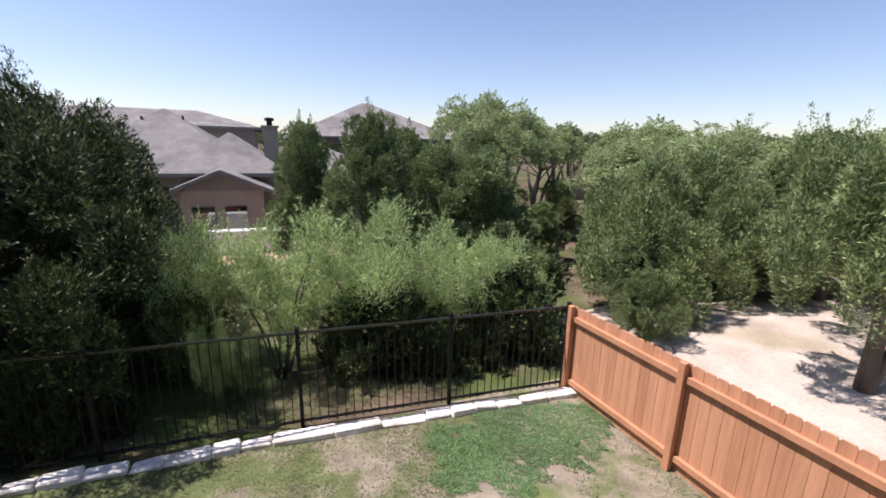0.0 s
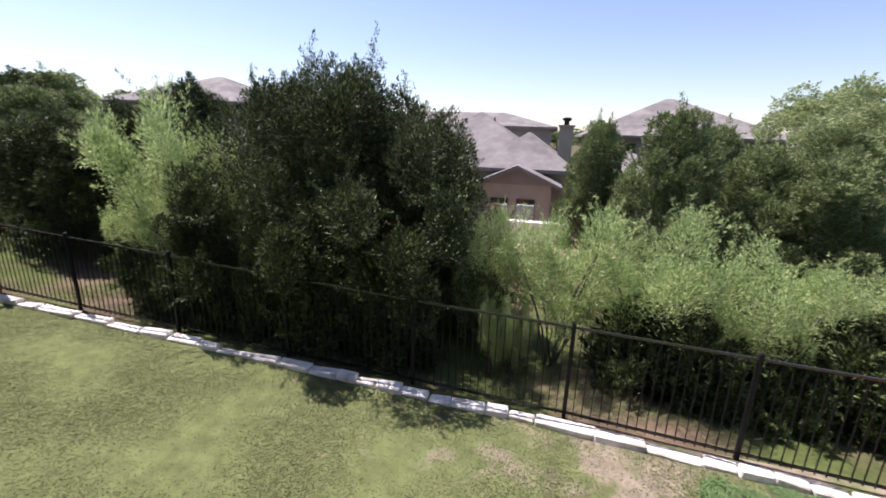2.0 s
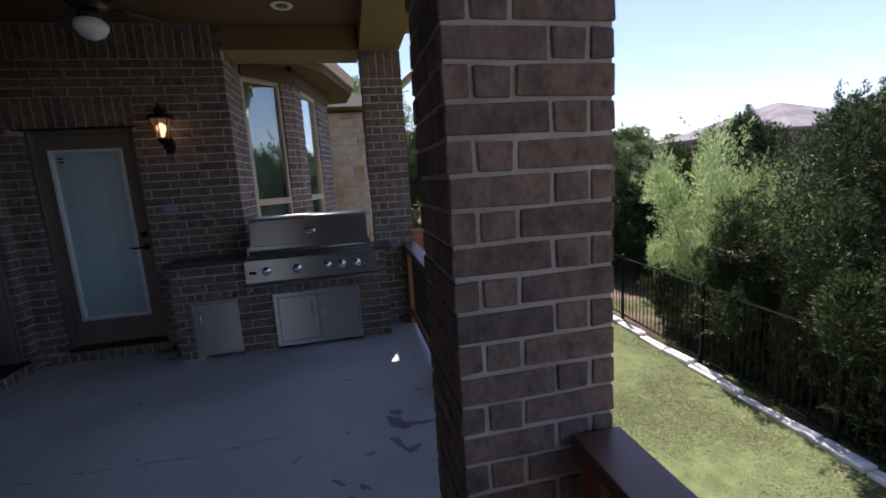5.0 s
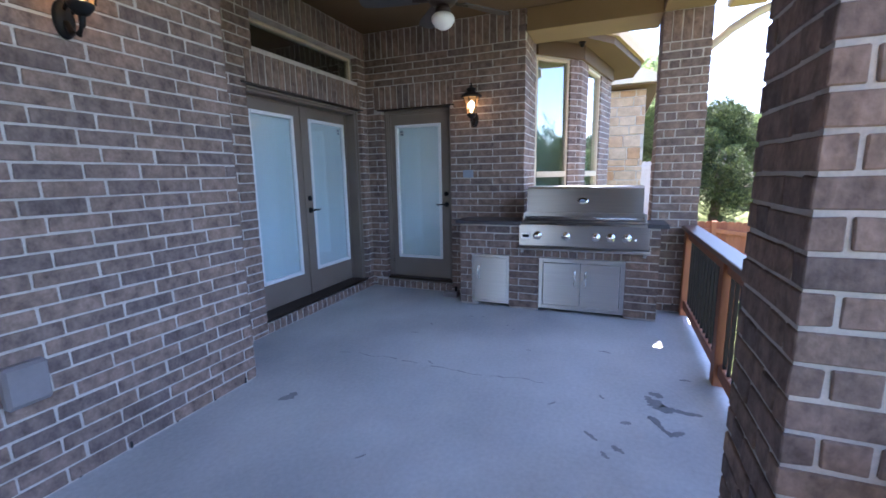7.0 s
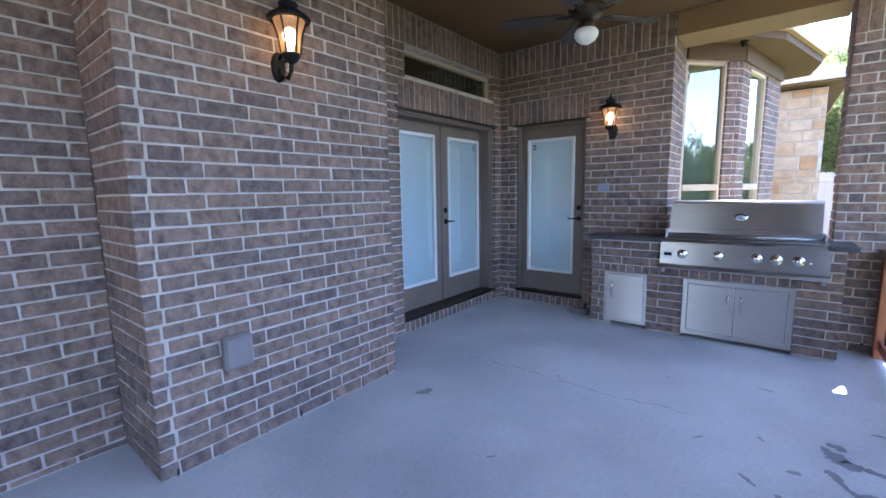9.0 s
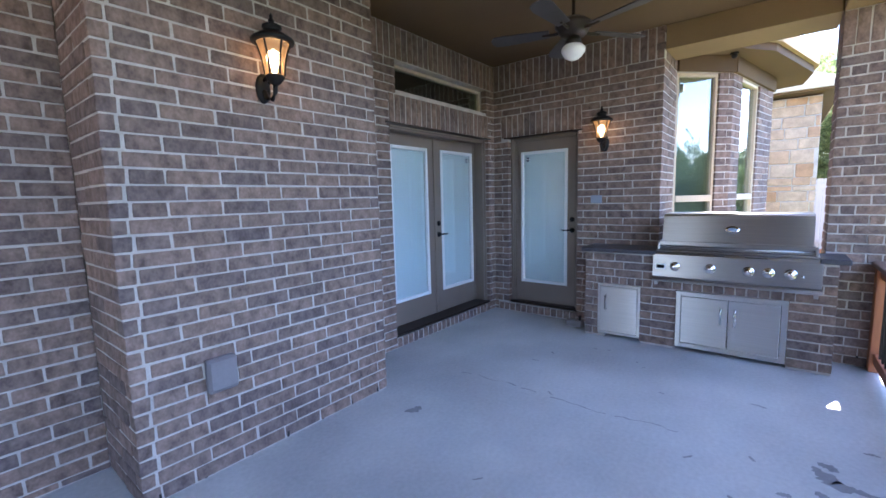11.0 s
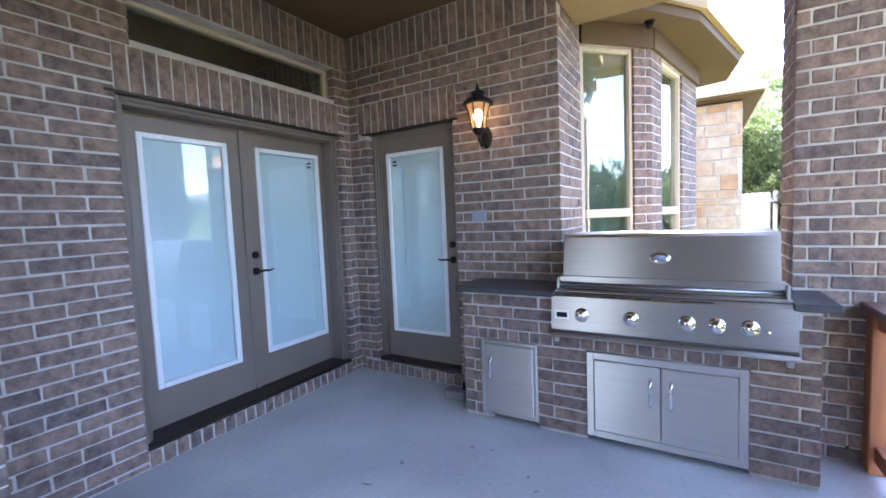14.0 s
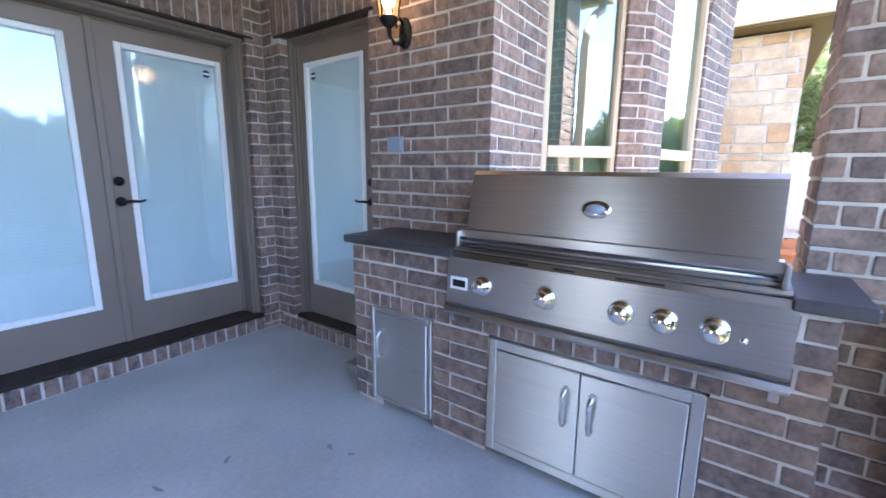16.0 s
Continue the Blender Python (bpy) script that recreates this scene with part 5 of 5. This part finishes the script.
# undergrowth in the shade behind the fence
u1 = juniper(at(2.2, 6.9), 25, h=1.5, r=.95, n=26, per=420, low=.1, tips=1, label="low dark undergrowth bush behind the fence", branches=5)
for x, y, s in ((3.4, 6.9, .8), (4.6, 6.9, 1.1), (-2.9, 7.0, .8), (-3.8, 6.7, .7), (-5.4, 6.8, .9), (-6.6, 6.6, .75), (-8.0, 6.7, .8), (-2.0, 9.2, 1.0), (-9.4, 7.4, .9), (5.8, 8.4, 1.2),
                (2.6, 6.5, .55), (3.7, 6.4, .5), (4.75, 6.2, .62), (1.6, 7.3, 1.0), (-2.3, 6.5, .5), (-2.8, 6.3, .6), (-4.3, 6.25, .6), (-5.9, 6.3, .62), (-7.4, 6.3, .6)):
    copy_thing(u1, at(x, y, x * 70, s))
# red-leaved shrubs by the terrace
r1 = juniper(at(-3.2, 11.6), 26, h=1.3, r=.8, n=18, per=160, low=.1, tips=0, mat=M_REDLEAF, label="small red-leaved shrub beside the terrace", branches=4)
for x, y, s in ((-1.9, 12.6, .9), (-4.6, 11.9, 1.1), (-.4, 12.4, .7), (-6.0, 12.2, 1.0)):
    copy_thing(r1, at(x, y, x * 50, s))
# mid junipers in front of the neighbour's house
j4 = juniper(at(2.95, 12.8), 41, h=5.4, r=1.5, n=46, per=1500, leaf=.85, tips=9, mat=M_CEDAR, lobe=.21)
copy_thing(j4, at(1.15, 14.6, 250, .8, .95))
copy_thing(j4, at(5.3, 13.0, 60, .95, .84))
copy_thing(j4, at(6.4, 12.3, 160, 1.0, .76))
copy_thing(j4, at(7.4, 13.6, 10, .9, .76))
copy_thing(j4, at(5.2, 16.5, 90, 1.1, .95))
copy_thing(j4, at(8.3, 15.8, 200, 1.2, .9))
# oaks over the far ground
o1 = oak(at(10.2, 17.8), 51, 6.3, 2.3)
copy_thing(o1, at(13.0, 18.5, 120, 1.0, .93))
copy_thing(j4, at(12.2, 15.6, 70, .7, .52))
copy_thing(j4, at(9.0, 12.4, 15, .6, .42))
copy_thing(o1, at(19.0, 18.6, 220, 1.05, .9))
copy_thing(o1, at(12.0, 24.0, 45, 1.2))
# junipers round the pale clearing beyond the side fence
j5 = juniper(at(8.3, 7.4), 61, h=3.0, r=1.7, n=40, per=1900, low=.22, leaf=.72, tips=3, mat=M_CEDAR, lobe=.19, label="low spreading juniper with grey dead wood beneath", branches=20)
for x, y, a, s, sz in ((7.2, 5.9, 90, .5, .5), (10.2, 8.6, 200, 1.15, 1.2), (11.6, 7.2, 300, 1.0, 1.05), (11.6, 10.4, 30, 1.1, 1.15), (13.0, 9.2, 150, 1.3, 1.3), (13.6, 6.0, 20, 1.2, 1.35), (15.5, 7.5, 110, 1.4, 1.5), (14.2, 12.6, 250, 1.35, 1.3), (16.0, 4.2, 70, 1.5, 1.5), (16.5, 11.0, 10, 1.5, 1.5)):
    copy_thing(j5, at(x, y, a, s, sz))
j6 = juniper(at(9.0, 3.0), 62, h=4.1, r=1.9, n=36, per=1700, low=.42, leaf=.75, tips=3, mat=M_CEDAR, lobe=.18, label="juniper with bare leaning trunks over pale ground", branches=16)
copy_thing(j6, at(11.3, 3.4, 120, 1.1, 1.0))
copy_thing(j6, at(13.2, 1.8, 220, 1.1, 1.0))
# trees beyond the end fence
copy_thing(j2, at(-11.8, 9.3, 200, .9, .95))
copy_thing(j2, at(-13.4, 8.6, 130, 1.0, .8))
copy_thing(j2, at(-10.4, 10.2, 40, 1.0, 1.12))
for x, y, s in ((-15.6, 9.6, .95), (-17.4, 11.5, 1.0), (-19.5, 7.4, 1.0), (-21.5, 4.6, 1.0), (-23, 9, 1.1), (-24.5, 2.4, 1.1), (-18.6, 5.2, .7), (-27, 6, 1.2)):
    copy_thing(j4, at(x, y, x * 40, s * 1.2, s * .72))
copy_thing(w2, at(-15.8, 6.0, 0, .6))
copy_thing(j2, at(-19, 9.5, 10, 1.1, .85))
copy_thing(j2, at(-22.5, 6.0, 80, 1.2, .85))
copy_thing(j2, at(-17.5, 10.5, 100, 1.1, .8))
copy_thing(j4, at(-17.6, -2.2, 160, 1.2, .9))
copy_thing(j4, at(-18.5, -4.2, 60, 1.3, .95))
copy_thing(j4, at(-18.0, 0.6, 260, 1.2, .75))
copy_thing(j2, at(-16.5, 2.4, 20, 1.0, .82))
copy_thing(o1, at(-25, 0.5, 100, 1.2))
# the woods beyond
rnd = random.Random(77)
far_oak = oak(at(24, 30), 71, 6.0, 3.4, mat=M_FAR, n=36, per=170, leaf=2.2, label="distant green oak in the woods", branches=5)
for k in range(95):
    a = radians(rnd.uniform(-82, 82))
    d = rnd.uniform(32, 85)
    x, y = d * math.sin(a), d * math.cos(a)
    if -28 < x < 20 and y < 55:
        continue
    copy_thing(far_oak, at(x, y, rnd.uniform(0, 360), rnd.uniform(.8, 1.2), rnd.uniform(.7, .95)))
for k in range(26):
    a, d = radians(rnd.uniform(46, 85)), rnd.uniform(18, 32)
    copy_thing(j4 if k % 2 else o1, at(d * math.sin(a), d * math.cos(a), rnd.uniform(0, 360), rnd.uniform(.9, 1.3), rnd.uniform(.7, .9)))


# ---------------- neighbouring houses ----------------
def hip_roof(x0, x1, y0, y1, z, rise, over=0.5, ridge_along="x", th=0.16):
    """A hipped roof with eaves of some thickness."""
    x0, x1, y0, y1 = x0 - over, x1 + over, y0 - over, y1 + over
    bm = bmesh.new()
    if ridge_along == "x":
        k = min((y1 - y0) / 2, (x1 - x0) / 2 - .05)
        r = [(x0 + k, (y0 + y1) / 2), (x1 - k, (y0 + y1) / 2)]
    else:
        k = min((x1 - x0) / 2, (y1 - y0) / 2 - .05)
        r = [((x0 + x1) / 2, y0 + k), ((x0 + x1) / 2, y1 - k)]
    c = [bm.verts.new((x, y, z)) for x, y in ((x0, y0), (x1, y0), (x1, y1), (x0, y1))]
    lo = [bm.verts.new((x, y, z - th)) for x, y in ((x0, y0), (x1, y0), (x1, y1), (x0, y1))]
    a, b = bm.verts.new((*r[0], z + rise)), bm.verts.new((*r[1], z + rise))
    if ridge_along == "x":
        fs = [(c[0], c[1], b, a), (c[1], c[2], b), (c[2], c[3], a, b), (c[3], c[0], a)]
    else:
        fs = [(c[0], c[1], a), (c[1], c[2], b, a), (c[2], c[3], b), (c[3], c[0], a, b)]
    for f in fs:
        bm.faces.new(f)
    for i in range(4):
        bm.faces.new((lo[i], lo[(i + 1) % 4], c[(i + 1) % 4], c[i]))
    bm.faces.new(list(reversed(lo)))
    return bm


def win(parent, x, y, z, w, h):
    f = part("window", box(x - w / 2 - .04, x + w / 2 + .04, y - .04, y + .03, z - .04, z + h + .04), M_STUCCO_D, parent)
    part("pane", box(x - w / 2, x + w / 2, y - .05, y - .041, z, z + h), M_PANE, f)


n1 = empty("house", pose(-0.40, 0, -2.70), label="tan stucco neighbour house with grey-brown shingle hip roofs and a chimney", category="house")
part("wall", box(-7.9, -.3, 21.5, 29, -.2, 2.6), M_STUCCO, n1)
part("roof", hip_roof(-7.9, -.3, 21.5, 29, 2.7, 2.85, .45, "x"), M_SHINGLE, n1)
part("wall", box(-3.3, .9, 20.9, 26, -.2, 2.6), M_STUCCO, n1)
part("roof", hip_roof(-3.3, .9, 20.9, 27.5, 2.72, 1.75, .4, "y"), M_SHINGLE, n1)
part("wall", box(-14, -.2, 30, 37, -.2, 4.85), M_STUCCO_D, n1)
part("roof", hip_roof(-14, -.2, 30, 37, 4.9, 1.05, .45, "x"), M_SHINGLE, n1)
part("wall", box(-2.9, .2, 19.3, 21.4, -.2, 2.1), M_STUCCO, n1)
part("roof", prism([(-3.35, 2.10), (-1.35, 2.98), (.65, 2.10), (.65, 1.96), (-1.35, 2.82), (-3.35, 1.96)], "y", 18.9, 22.5), M_SHINGLE, n1)
part("gable", prism([(-2.9, 2.1), (.2, 2.1), (-1.35, 2.8)], "y", 19.3, 19.42), M_STUCCO_D, n1)
ch = part("chimney", box(.32, 1.0, 22.5, 23.3, 0, 4.75), M_STUCCO, n1, "stucco chimney stack")
part("chimney_cap", box(.25, 1.07, 22.43, 23.37, 4.75, 4.84), M_STUCCO, ch)
part("chimney_pot", lathe([(.13, 4.84), (.13, 5.05), (.22, 5.06), (.22, 5.18), (.1, 5.22)], 14, pose(.65, 22.9, 0)), M_BLACK, ch)
part("wall", box(1.1, 6.2, 23.5, 29, -.2, 2.5), M_STUCCO, n1)
part("roof", hip_roof(1.1, 6.2, 23.5, 29, 2.6, 1.2, .45, "x"), M_SHINGLE, n1)
for x in (-2.1, -.9):
    win(n1, x, 19.3, .45, .8, 1.0)
for x in (-6.5, -4.7):
    win(n1, x, 21.5, .9, 1.2, 1.3)
for x, y, z in ((-4.9, 24.4, 4.9), (-6.0, 24.0, 4.3), (-3.3, 25.0, 5.0)):
    part("vent_pipe", lathe([(.05, z - .6), (.05, z + .22)], 8, pose(x, y, 0)), M_BLACK, n1)
n2 = empty("house", pose(0, 0, -2.6), label="second neighbour house with a steep grey hip roof", category="house")
part("wall", box(2.3, 14.9, 34, 46, -.2, 4.4), M_STUCCO_D, n2)
part("roof", hip_roof(2.3, 14.9, 34, 46, 4.45, 3.05, .6, "x"), M_SHINGLE, n2)
for x in (5, 7, 9.5, 12):
    win(n2, x, 34, 2.6, 1.0, 1.3)
n3 = empty("house", pose(0, 0, -2.2), label="third neighbour house with a grey hip roof behind junipers", category="house")
part("wall", box(-29, -19.5, 23, 32, -.2, 5.2), M_STUCCO, n3)
part("roof", hip_roof(-29, -19.5, 23, 32, 5.25, 2.0, .5, "x"), M_SHINGLE, n3)
n4 = empty("house", pose(17.5, 40, -2.2), label="small distant house with a pale roof among oaks", category="house")
part("wall", box(-3, 4, -3, 3, -.2, 2.6), M_STUCCO, n4)
part("roof", hip_roof(-3, 4, -3, 3, 2.65, 1.4, .5, "x"), M_SHINGLE, n4)
wood_fence("far_fence", (20.0, 25, 0), 0, 9.0, lambda u: -2.3, 1.7, [0.05, 3, 6, 8.9], "weathered brown board fence beyond the oaks", M_STUCCO, M_STUCCO_D)

# neighbour's terrace behind the shrubs
ter = part("terrace", box(-7, 2.4, 14.2, 19.0, -3.2, -2.72, .02), M_TERRACOTTA, None)
tagged(ter, "terracotta paved terrace with a raised edge", "terrace", kind="structure")
low = part("wall_terrace", box(-7, 2.4, 14.0, 14.18, -3.2, -2.3, .02), M_TERRACOTTA, None)
tagged(low, "low terracotta garden wall", "wall", kind="structure")
bench = part("terrace_wall", box(-2.6, .6, 16.9, 17.3, -3.0, -1.82, .03), M_WHITE, None)
tagged(bench, "low white rendered garden wall on the terrace", "wall", kind="structure")
